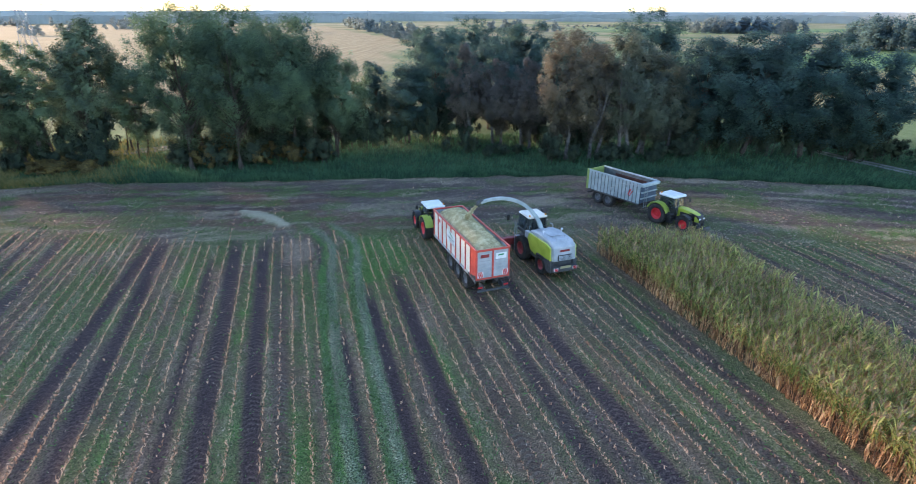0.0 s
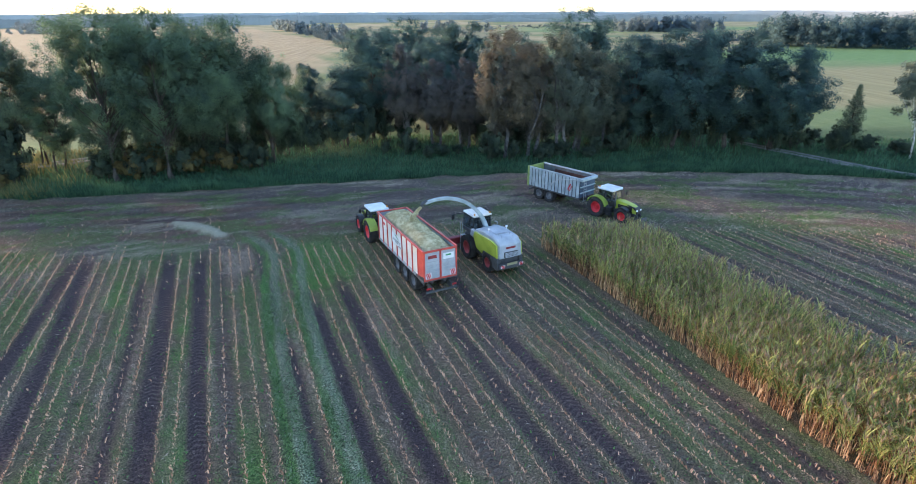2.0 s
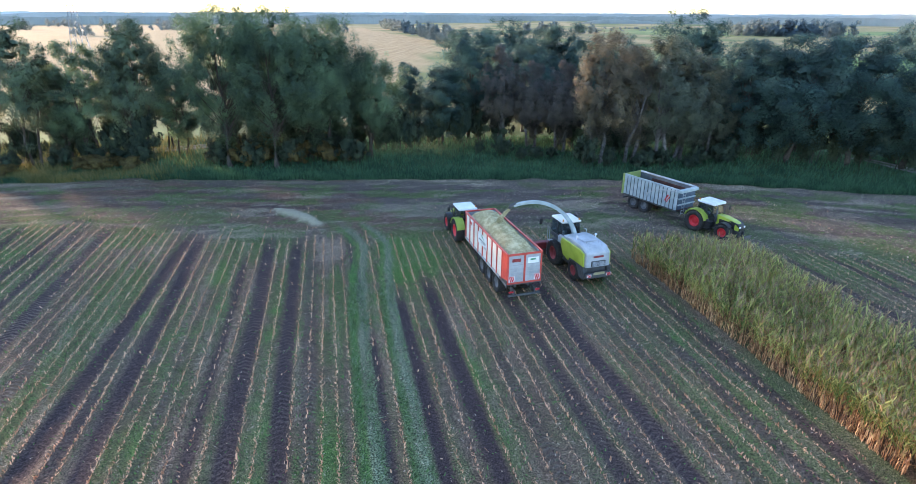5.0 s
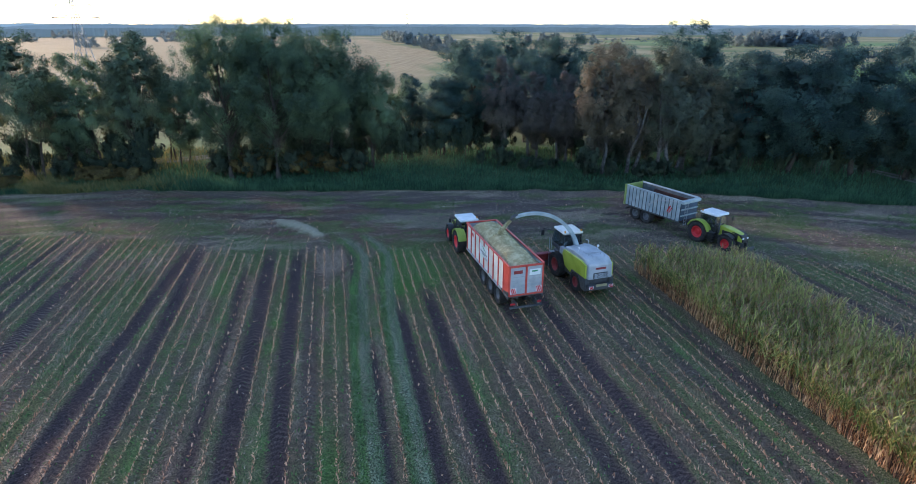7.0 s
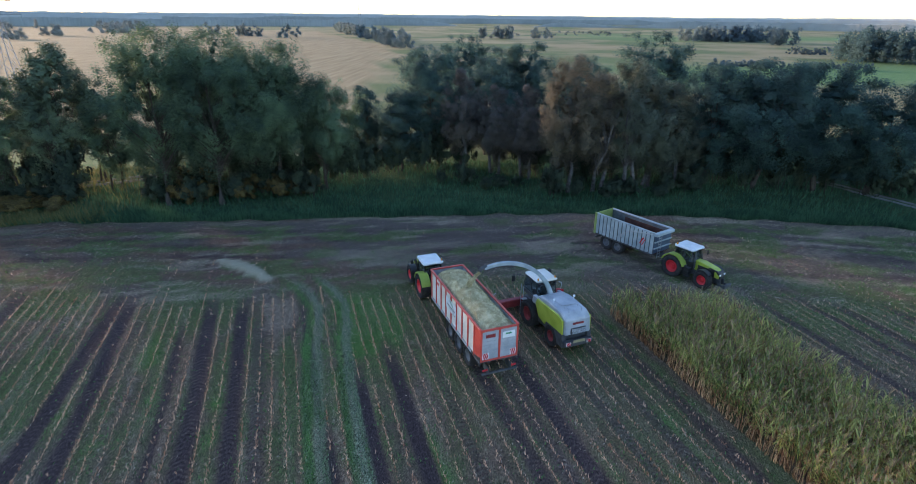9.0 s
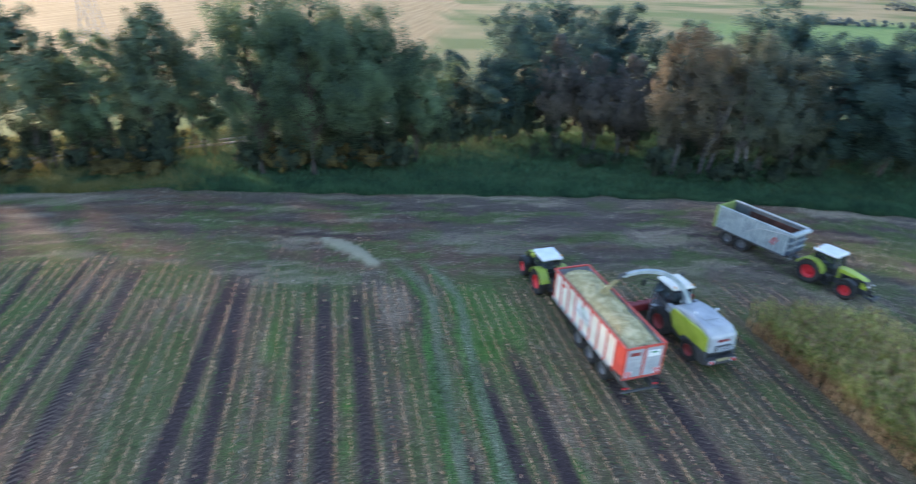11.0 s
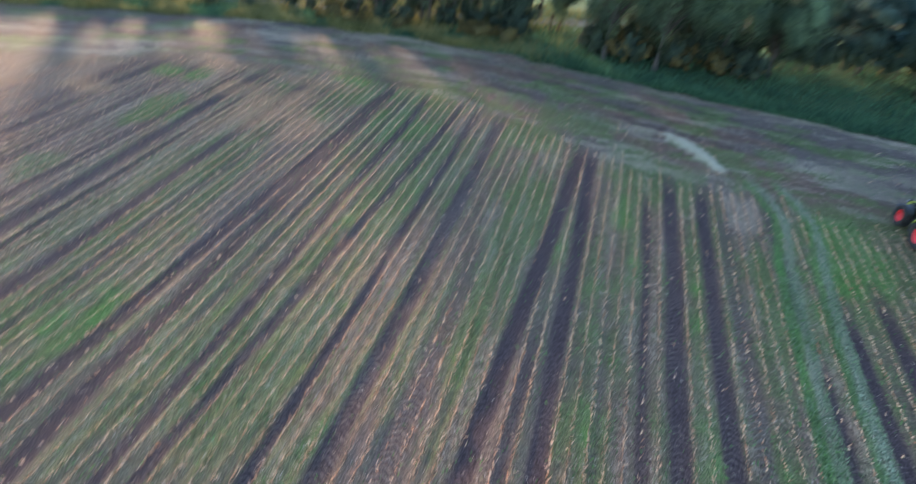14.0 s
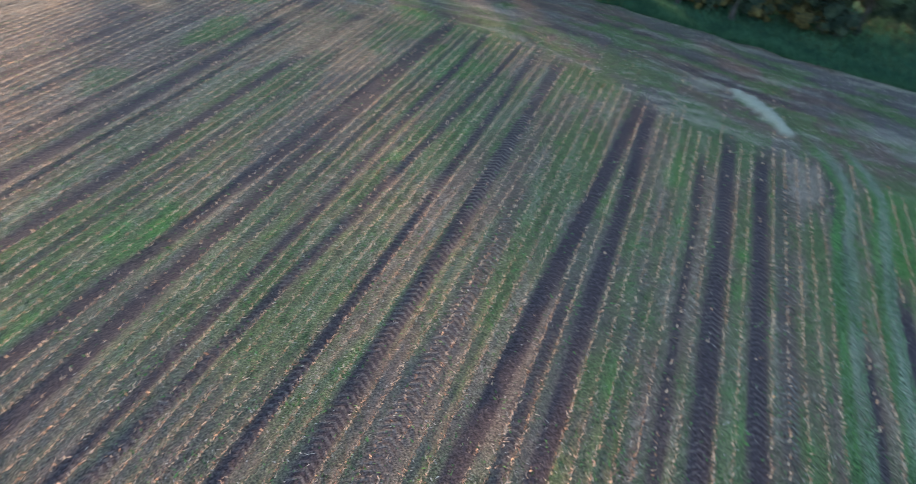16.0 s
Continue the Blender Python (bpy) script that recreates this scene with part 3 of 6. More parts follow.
    nt.links.new(bp.outputs[0], b.inputs["Normal"])
    return m


def build_ground():
    us, vs = steps(-78, 62, 0.22, 4200), steps(-6, 76, 0.68, 4200)
    U, V = np.meshgrid(us, vs)
    X, Y = to_xy(U, V)
    x, y, u, v = X.ravel(), Y.ravel(), U.ravel(), V.ravel()
    track, green, litter, tilled, head, brown, spill, tread, way, rust = land(x, y)
    near = np.exp(-((x + 10) / 120) ** 4 - ((y - 35) / 90) ** 4)
    z = -0.09 * track + 0.035 * np.cos(2 * math.pi * (u - 0.57) / 0.75) * (1 - head) * tilled * (1 - track) + 0.10 * (lumps(x, y, 1.1) - 0.5)
    z += 0.22 * spill + 0.25 * (1 - tilled) * (lumps(x, y, 2.0) - 0.3)
    z = z * near * tilled + z * near * 0.6 * (1 - tilled)
    away = np.hypot(x, y)
    z += smooth(900, 4000, away) * 2
    n, k = len(us), len(vs)
    idx = np.arange(n * k).reshape(k, n)
    faces = np.stack([idx[:-1, :-1], idx[:-1, 1:], idx[1:, 1:], idx[1:, :-1]], -1).reshape(-1, 4)
    me = mesh_np("ground", np.stack([x, y, z], 1), faces, [ground_material()])
    # crops beyond the trees
    edge = np.interp(y, [85, 165, 414, 830, 4000], [-24, -40, -72, -260, -900])
    tan = smooth(96, 104, y + 0.28 * (x + 40)) * smooth(3, -3, x - edge) * smooth(900, 880, y)
    wob = 6 * (lumps(x, y, 60) - 0.5)
    lush = smooth(205, 209, y - 0.15 * (x - 100) + wob) * smooth(306, 300, y - 0.1 * (x - 100)) * smooth(40, 60, x)
    lush = np.maximum(lush, smooth(600, 640, y) * smooth(780, 740, y) * smooth(60, 120, x) * smooth(900, 500, x))
    lush = np.maximum(lush, 0.55 * smooth(-48, -60, x) * smooth(14, 22, y - verge_y(x)) * smooth(44, 34, y - verge_y(x)))
    palef = smooth(96, 110, y)
    east = smooth(30, 38, x) * smooth(92, 98, y) * smooth(206, 202, y - 0.15 * (x - 100) + wob)
    tan, lush = np.maximum(tan, 0.66 * east * smooth(122, 128, y + 0.1 * x) + 0.3 * east), np.maximum(lush, 0.25 * east + 0.22 * east * smooth(128, 122, y + 0.1 * x))
    ls, th = strips(u, v)
    lush, tan = np.maximum(lush, ls * tilled), np.maximum(tan, th * tilled)
    for name, cols in (("cover", (track, green, litter)), ("state", (tilled, brown, spill)), ("crops", (tan, lush, palef)), ("print", (tread, 0.5 + 0.5 * np.clip(way, -1, 1), rust))):
        at = me.attributes.new(name, "FLOAT_COLOR", "POINT")
        at.data.foreach_set("color", np.stack([np.clip(c, 0, 1) for c in cols] + [np.ones_like(x)], 1).astype(np.float32).ravel())
    me.polygons.foreach_set("use_smooth", np.ones(len(faces), bool))
    ob = new("ground", me)
    tagged(ob, "harvested maize field with dark wheel tracks and green weeds", "ground", kind="structure")


build_ground()


# ---------------------------------------------------------------- stubble, litter, weeds: countless small things
def spikes(name, base, lean, width, mats, label, category):
    """Slim upright three-sided pieces from base (n, 3) by lean (n, 3)."""
    n = len(base)
    ang = rng.random(n) * 6.28
    vs = []
    for k in range(3):
        a = ang + k * 2.094
        vs.append(base + np.stack([np.cos(a) * width, np.sin(a) * width, np.zeros(n)], 1))
    top = base + lean
    for k in range(3):
        a = ang + k * 2.094 + 0.4
        vs.append(top + np.stack([np.cos(a) * width * 0.8, np.sin(a) * width * 0.8, 0.02 * np.sin(a * 3)], 1))
    v = np.stack(vs, 1).reshape(-1, 3)
    o = np.arange(n)[:, None, None] * 6
    quad = np.array([[0, 1, 4, 3], [1, 2, 5, 4], [2, 0, 3, 5]])[None]
    f = (o + quad).reshape(-1, 4)
    ob = new(name, mesh_np(name, v, f, mats))
    return tagged(ob, label, category, kind="stuff")


def flecks(base, along, width):
    """Small torn slips, one three-cornered face each."""
    n = len(base)
    side = np.cross(along, np.stack([rng.normal(0, 0.4, n), rng.normal(0, 0.4, n), np.ones(n)], 1))
    side *= (width / (np.linalg.norm(side, axis=1) + 1e-9))[:, None]
    v = np.stack([base - side, base + side, base + along], 1).reshape(-1, 3)
    return v, np.arange(3 * n).reshape(-1, 3)


def sow_rows(u0, u1, v0, v1, gap):
    """Places along the old rows, with gaps in the wheel tracks and at the headland."""
    rows = np.arange(math.floor(u0 / 0.75), math.ceil(u1 / 0.75)) * 0.75 + 0.57
    vv = np.arange(v0, v1, gap)
    S, V = np.meshgrid(rows, vv)
    S, V = S.ravel(), V.ravel() + rng.uniform(-0.06, 0.06, S.size)
    U = S + rng.normal(0, 0.022, S.size)
    X, Y = to_xy(U, V)
    return X, Y, U, V


X, Y, U, V = sow_rows(-66, 60, 2, 62, 0.115)
trk, grn, lit, til, hd, brn, spl, *_ = land(X, Y)
strength = 0.6 * lumps(U * 5, V, 5) + 0.4 * lumps(U * 4 + 90, V, 1.6) + 0.12
ragged = rng.normal(0, 0.18, X.size) + 0.9 * (lumps(U * 7, V * 0, 1.0) - 0.5)
ls, th = strips(U, V)
keep = (rng.random(X.size) < (0.97 - 0.95 * trk) * np.clip(0.45 + 1.2 * strength, 0, 1)) & (rng.random(X.size) < np.where(U < -40, 0.6, np.where(U > 31, 0.75, 1.0))) & (hd + ragged < 0.5) & (til > 0.5) & (ls + th < 0.25) & ~((U > 22.3) & (U < 31.3) & (V < 41))
X, Y, V = X[keep], Y[keep], V[keep]
n = X.size
lean = np.stack([rng.normal(0, 0.045, n), rng.normal(0, 0.045, n), rng.uniform(0.06, 0.19, n)], 1)
spikes("maize_stubble", np.stack([X, Y, np.full(n, -0.03)], 1), lean, rng.uniform(0.018, 0.038, n) * np.where(np.abs(to_uv(X, Y)[0] - 6) < 20, 1.25, 0.95), [M["stub"]], "pale cut maize stubs standing in long rows on the soil", "stubble")

# torn leaves that lie along the rows
pick = rng.random(X.size) < 0.75
X, Y = X[pick] + rng.normal(0, 0.07, pick.sum()), Y[pick] + rng.normal(0, 0.07, pick.sum())
n = X.size
ang, ln = rng.normal(radians(110), 0.6, n), rng.uniform(0.08, 0.30, n)
lean = np.stack([np.cos(ang) * ln, np.sin(ang) * ln, rng.uniform(0.0, 0.12, n)], 1)
v, f = flecks(np.stack([X, Y, np.full(n, 0.04)], 1), lean, rng.uniform(0.010, 0.024, n))
tagged(new("torn_leaves", mesh_np("torn_leaves", v, f, [M["stub"]])), "torn dry maize leaves lying along the stubble rows", "leaf litter", kind="stuff")

# flat leaf litter between the rows and on the headland
def scatter_litter(n, west, east, south, north, few):
    X, Y = rng.uniform(west, east, n), rng.uniform(south, north, n)
    trk, grn, lit, til, hd, brn, spl, *_ = land(X, Y)
    U, V = to_uv(X, Y)
    near = 0.5 + 0.5 * np.cos(2 * math.pi * (U - 0.57) / 0.75)
    ls, th = strips(U, V)
    want = np.clip((0.25 + 0.8 * lit) * (0.45 + 0.75 * near * (1 - hd) + 0.3 * hd), 0, 1) * (1 - 0.72 * trk) * (1 - 0.6 * ls) * few * np.where(U < -25, 0.6, 1.0) * (0.35 + 0.9 * lumps(X, Y, 2.2))
    keep = (til > 0.6) & (rng.random(n) < want) & ~((U > 22.3) & (U < 31.3) & (V < 41))
    X, Y, spl, hd = X[keep], Y[keep], spl[keep], hd[keep]
    n = X.size
    ang = np.where(hd > 0.5, rng.normal(0.15, 0.6, n), rng.uniform(0, 6.28, n))
    ln = rng.uniform(0.06, 0.20, n) * (1 + 0.4 * hd)
    along = np.stack([np.cos(ang) * ln, np.sin(ang) * ln, rng.uniform(0.0, 0.07, n)], 1)
    return flecks(np.stack([X, Y, 0.03 + 0.2 * spl], 1), along, rng.uniform(0.008, 0.022, n))


v1, f1 = scatter_litter(190000, -55, 45, 2, 42, 0.45)
v2, f2 = scatter_litter(180000, -80, 58, 40, 72, 1.0)
me = mesh_np("leaf_litter", np.concatenate([v1, v2]), np.concatenate([f1, f2 + len(v1)]), [M["litter"]])
tagged(new("leaf_litter", me), "dry shredded maize leaves scattered over the soil", "leaf litter", kind="stuff")

# low green weeds
n = 190000
X, Y = rng.uniform(-75, 58, n), rng.uniform(3, 68, n)
Xl, Yl = to_xy(rng.uniform(-0.2, 3.3, 40000), rng.uniform(6, 40, 40000))
ls, th = strips(*to_uv(Xl, Yl))
dense = rng.random(40000) < np.maximum(ls, 0.8 * th) * 0.7
trk, grn, lit, til, hd, brn, spl, *_ = land(X, Y)
U, V = to_uv(X, Y)
keep = (til > 0.6) & (rng.random(n) < 0.08 + grn ** 1.2) & ~((U > 22.3) & (U < 31.3) & (V < 41))
X, Y, grn = X[keep], Y[keep], grn[keep]
n = X.size
lean = np.stack([rng.normal(0, 0.10, n), rng.normal(0, 0.10, n), rng.uniform(0.05, 0.20, n) * (0.6 + 0.6 * grn)], 1)
v, f = flecks(np.stack([X, Y, np.full(n, -0.03)], 1), lean, rng.uniform(0.02, 0.05, n))
tagged(new("field_weeds", mesh_np("field_weeds", v, f, [M["weed"]])), "low green weeds and grass growing between the stubble rows", "weeds", kind="stuff")

Xl, Yl = Xl[dense], Yl[dense]
n = Xl.size
lean = np.stack([rng.normal(0, 0.09, n), rng.normal(0, 0.09, n), rng.uniform(0.03, 0.11, n)], 1)
v, f = flecks(np.stack([Xl, Yl, np.full(n, -0.02)], 1), lean, rng.uniform(0.012, 0.03, n))
tagged(new("lane_grass", mesh_np("lane_grass", v, f, [M["lane"]])), "short pale green grass strip along the old lane", "grass", kind="stuff")

# long grass of the verge
n = 190000
X = rng.uniform(-115, 75, n)
Y = verge_y(X) + rng.uniform(-0.4, 1, n) ** 2 * 26 - 0.3
trk, grn, lit, til, hd, brn, spl, *_ = land(X, Y)
keep = (til < 0.6) & (np.abs(X - np.interp(Y, [38, 52, 60, 67.3, 76.6, 86], [100, 74, 62, 54.6, 49.3, 44])) > 1.6)
X, Y = X[keep], Y[keep]
n = X.size
west = smooth(-40, -62, X) * smooth(0.15, 0.4, lumps(X, Y, 4))
hay = (rng.random(n) < west).astype(int)
tall = rng.uniform(0.25, 0.75, n) * (0.7 + 0.8 * lumps(X, Y, 3)) * (1 + 0.6 * hay)
lean = np.stack([rng.normal(0, 0.3, n) * tall, rng.normal(-0.1, 0.3, n) * tall, tall], 1)
v, f = flecks(np.stack([X, Y, np.full(n, -0.05)], 1), lean, rng.uniform(0.025, 0.06, n))
tagged(new("verge_grass", mesh_np("verge_grass", v, f, [M["verge"], M["hay"]], hay)), "long dark green grass along the field edge", "grass", kind="stuff")


# ---------------------------------------------------------------- standing maize
def maize_plant(g):
    """One plant as arrays: places, quads, material per quad (0 green, 1 dry, 2 tassel)."""
    vs, fs, ix = [], [], []

    def strip(points, widths, side, mat):
        o = len(vs)
        for p, w in zip(points, widths):
            vs.append(p - side * w)
            vs.append(p + side * w)
        for k in range(len(points) - 1):
            a = o + 2 * k
            fs.append((a, a + 1, a + 3, a + 2))
            ix.append(mat)

    h = g.uniform(2.0, 2.5)
    bend = np.array([g.normal(0, 0.05), g.normal(0, 0.05), 0])
    at = lambda k: bend * k * k + np.array([0, 0, h * k])
    for a in (0.0, 1.57):
        strip([at(0), at(0.38)], [0.022, 0.018], np.array([math.cos(a), math.sin(a), 0]), 1)
        strip([at(0.38), at(0.95)], [0.016, 0.006], np.array([math.cos(a), math.sin(a), 0]), 0 if g.random() < 0.6 else 1)
    n = 20
    turn = g.uniform(0, 6.28)
    for k in range(n):
        f = 0.08 + 0.84 * k / (n - 1) + g.normal(0, 0.015)
        a = turn + k * math.pi + g.normal(0, 0.45)
        out = np.array([math.cos(a), math.sin(a), 0])
        dry = g.random() < np.interp(f, [0.1, 0.36, 0.54, 1.0], [1.0, 0.95, 0.16, 0.10])
        if dry and f < 0.6:
            # withered leaves hang down along the stalk
            ln = min(g.uniform(0.25, 0.5), f * h * 0.9)
            pts = [at(f) + out * q + np.array([0, 0, -ln * z]) for q, z in ((0, 0), (0.07, -0.10), (0.12, 0.45), (0.09, 1.0))]
        else:
            ln = g.uniform(0.42, 0.72) * (0.75 + 0.45 * math.sin(math.pi * min(f + 0.1, 1)))
            rise, drop = g.uniform(0.65, 1.25), g.uniform(0.35, 0.95)
            pts = [at(f) + out * ln * 0.75 * q + np.array([0, 0, ln * (rise * q * 1.3 - drop * q * q * q)]) for q in (0, 0.35, 0.7, 1.0)]
        w = g.uniform(0.018, 0.034)
        strip(pts, [w * 0.6, w, w * 0.8, w * 0.12], np.array([-math.sin(a), math.cos(a), 0]), 1 if dry else 0)
    for k in range(8):
        a = g.uniform(0, 6.28)
        out = np.array([math.cos(a), math.sin(a), 0]) * g.uniform(0.02, 0.17)
        strip([at(0.95), at(0.95) + out + np.array([0, 0, g.uniform(0.22, 0.44)])], [0.012, 0.008], np.array([-math.sin(a), math.cos(a), 0]), 2)
    a = g.uniform(0, 6.28)
    out = np.array([math.cos(a), math.sin(a), 0])
    strip([at(0.42), at(0.42) + out * 0.10 + np.array([0, 0, 0.24])], [0.035, 0.02], np.array([-math.sin(a), math.cos(a), 0]), 1)
    return np.array(vs), np.array(fs), np.array(ix)


def build_maize():
    g = np.random.default_rng(21)
    kinds = [maize_plant(g) for _ in range(14)]
    vs, fs, ix, o = [], [], [], 0
    for r in range(11):
        u = 23.15 + 0.75 * r
        front = 40.0 - 0.22 * r
        for v in np.arange(7.0, front, 0.165):
            if g.random() < 0.06:
                continue
            a, b, c = kinds[g.integers(len(kinds))]
            t = g.uniform(0, 6.28)
            k = g.uniform(0.88, 1.08) * (0.92 + 0.16 * float(lumps(u, v, 3.0)))
            x, y = to_xy(u + g.normal(0, 0.06), v + g.normal(0, 0.03))
            tx, ty = g.normal(0, 0.05, 2)
            p = np.stack([(a[:, 0] * math.cos(t) - a[:, 1] * math.sin(t)) * k + tx * a[:, 2] + x, (a[:, 0] * math.sin(t) + a[:, 1] * math.cos(t)) * k + ty * a[:, 2] + y, a[:, 2] * k - 0.04], 1)
            vs.append(p), fs.append(b + o), ix.append(c)
            o += len(a)
    me = mesh_np("standing_maize", np.concatenate(vs), np.concatenate(fs), [M["maize"], M["maizedry"], M["tassel"]], np.concatenate(ix))
    tagged(new("standing_maize", me), "uncut strip of ripe maize, green above and dry orange below", "maize crop", kind="stuff")


build_maize()


# ---------------------------------------------------------------- trees
GOLD = (1 + 5 ** 0.5) / 2
ICO = np.array([(-1, GOLD, 0), (1, GOLD, 0), (-1, -GOLD, 0), (1, -GOLD, 0), (0, -1, GOLD), (0, 1, GOLD), (0, -1, -GOLD), (0, 1, -GOLD), (GOLD, 0, -1), (GOLD, 0, 1), (-GOLD, 0, -1), (-GOLD, 0, 1)]) / (1 + GOLD ** 2) ** 0.5
ICO_FACES = np.array([(a, b, c) for a in range(12) for b in range(a + 1, 12) for c in range(b + 1, 12) if max(np.linalg.norm(ICO[a] - ICO[b]), np.linalg.norm(ICO[b] - ICO[c]), np.linalg.norm(ICO[a] - ICO[c])) < 1.2])


def leaf_cloud(centres, radii, count, size, g, up=0.3, flat=0.8, mids=None, heart=0.46):
    """Leaves scattered about clump centres, near each clump's skin, over the dense heart of every clump."""
    spread = np.linalg.norm((centres - centres.mean(0)) / (centres.std(0) + 1e-6), axis=1)
    share = radii ** 2 * np.clip(spread / 1.5, 0.3, 1.15) ** 2
    k = g.choice(len(centres), count, p=share / np.sum(share))
    way = g.normal(size=(count, 3))
    way /= np.linalg.norm(way, axis=1)[:, None]
    r = 0.25 + 0.75 * g.random(count) ** 0.75
    p = centres[k] + way * (radii[k] * r)[:, None] * np.array([1, 1, flat])
    if mids is not None:
        lobe = p - mids[k]
        way = way * 0.4 + lobe / (np.linalg.norm(lobe, axis=1)[:, None] + 1e-9) * 0.7
        way /= np.linalg.norm(way, axis=1)[:, None] + 1e-9
    nrm = way + np.array([0, 0, up]) + g.normal(0, 0.7, (count, 3))
    a = np.cross(nrm, g.normal(size=(count, 3)))
    a /= np.linalg.norm(a, axis=1)[:, None] + 1e-9
    b = np.cross(nrm, a)
    b /= np.linalg.norm(b, axis=1)[:, None] + 1e-9
    s = (size * g.uniform(0.6, 1.3, count) * (1.75 - 0.85 * r))[:, None]
    k1, k2 = g.uniform(0.4, 0.9, (count, 1)), g.uniform(-0.5, 0.5, (count, 1))
    v = np.stack([p - a * s, p + a * s * k1 - b * s * 0.7, p + a * s * k2 + b * s * 0.8], 1).reshape(-1, 3)
    n = len(centres)
    ball = ICO[None] * (radii * heart * np.clip((2.15 - spread) / 0.9, 0.05, 1))[:, None, None] * g.uniform(0.7, 1.15, (n, 12, 1)) * np.array([1, 1, flat]) + centres[:, None]
    tri = ball[:, ICO_FACES].reshape(-1, 3)
    out = np.repeat(ICO[ICO_FACES].mean(1)[None], n, 0).reshape(-1, 3)
    if mids is not None:
        lobe = np.repeat(centres - mids, len(ICO_FACES), 0)
        out = out * 0.5 + lobe / (np.linalg.norm(lobe, axis=1)[:, None] + 1e-9) * 0.7
    v, way = np.concatenate([v, tri]), np.concatenate([way, out])
    return v, np.arange(len(v)).reshape(-1, 3), way


def foliage(name, v, f, way, mat, heart):
    """A crown whose leaves take the light like the rounded clumps that they grow in."""
    geo = np.cross(v[f[:, 1]] - v[f[:, 0]], v[f[:, 2]] - v[f[:, 0]])
    geo /= np.linalg.norm(geo, axis=1)[:, None] + 1e-9
    out = v[f[:, 0]] - np.asarray(heart, float)
    out /= np.linalg.norm(out, axis=1)[:, None] + 1e-9
    soft = way * 0.6 + out * 0.75 + np.array([0, 0, 0.1])
    turn = np.sum(geo * soft, 1) < 0
    f[turn] = f[turn][:, ::-1]
    geo[turn] *= -1
    soft = soft + geo * 0.22
    soft /= np.linalg.norm(soft, axis=1)[:, None] + 1e-9
    me = mesh_np(name, v, f, [mat])
    me.polygons.foreach_set("use_smooth", np.ones(len(f), bool))
    me.normals_split_custom_set_from_vertices(np.repeat(soft, 3, 0).tolist())
    return me


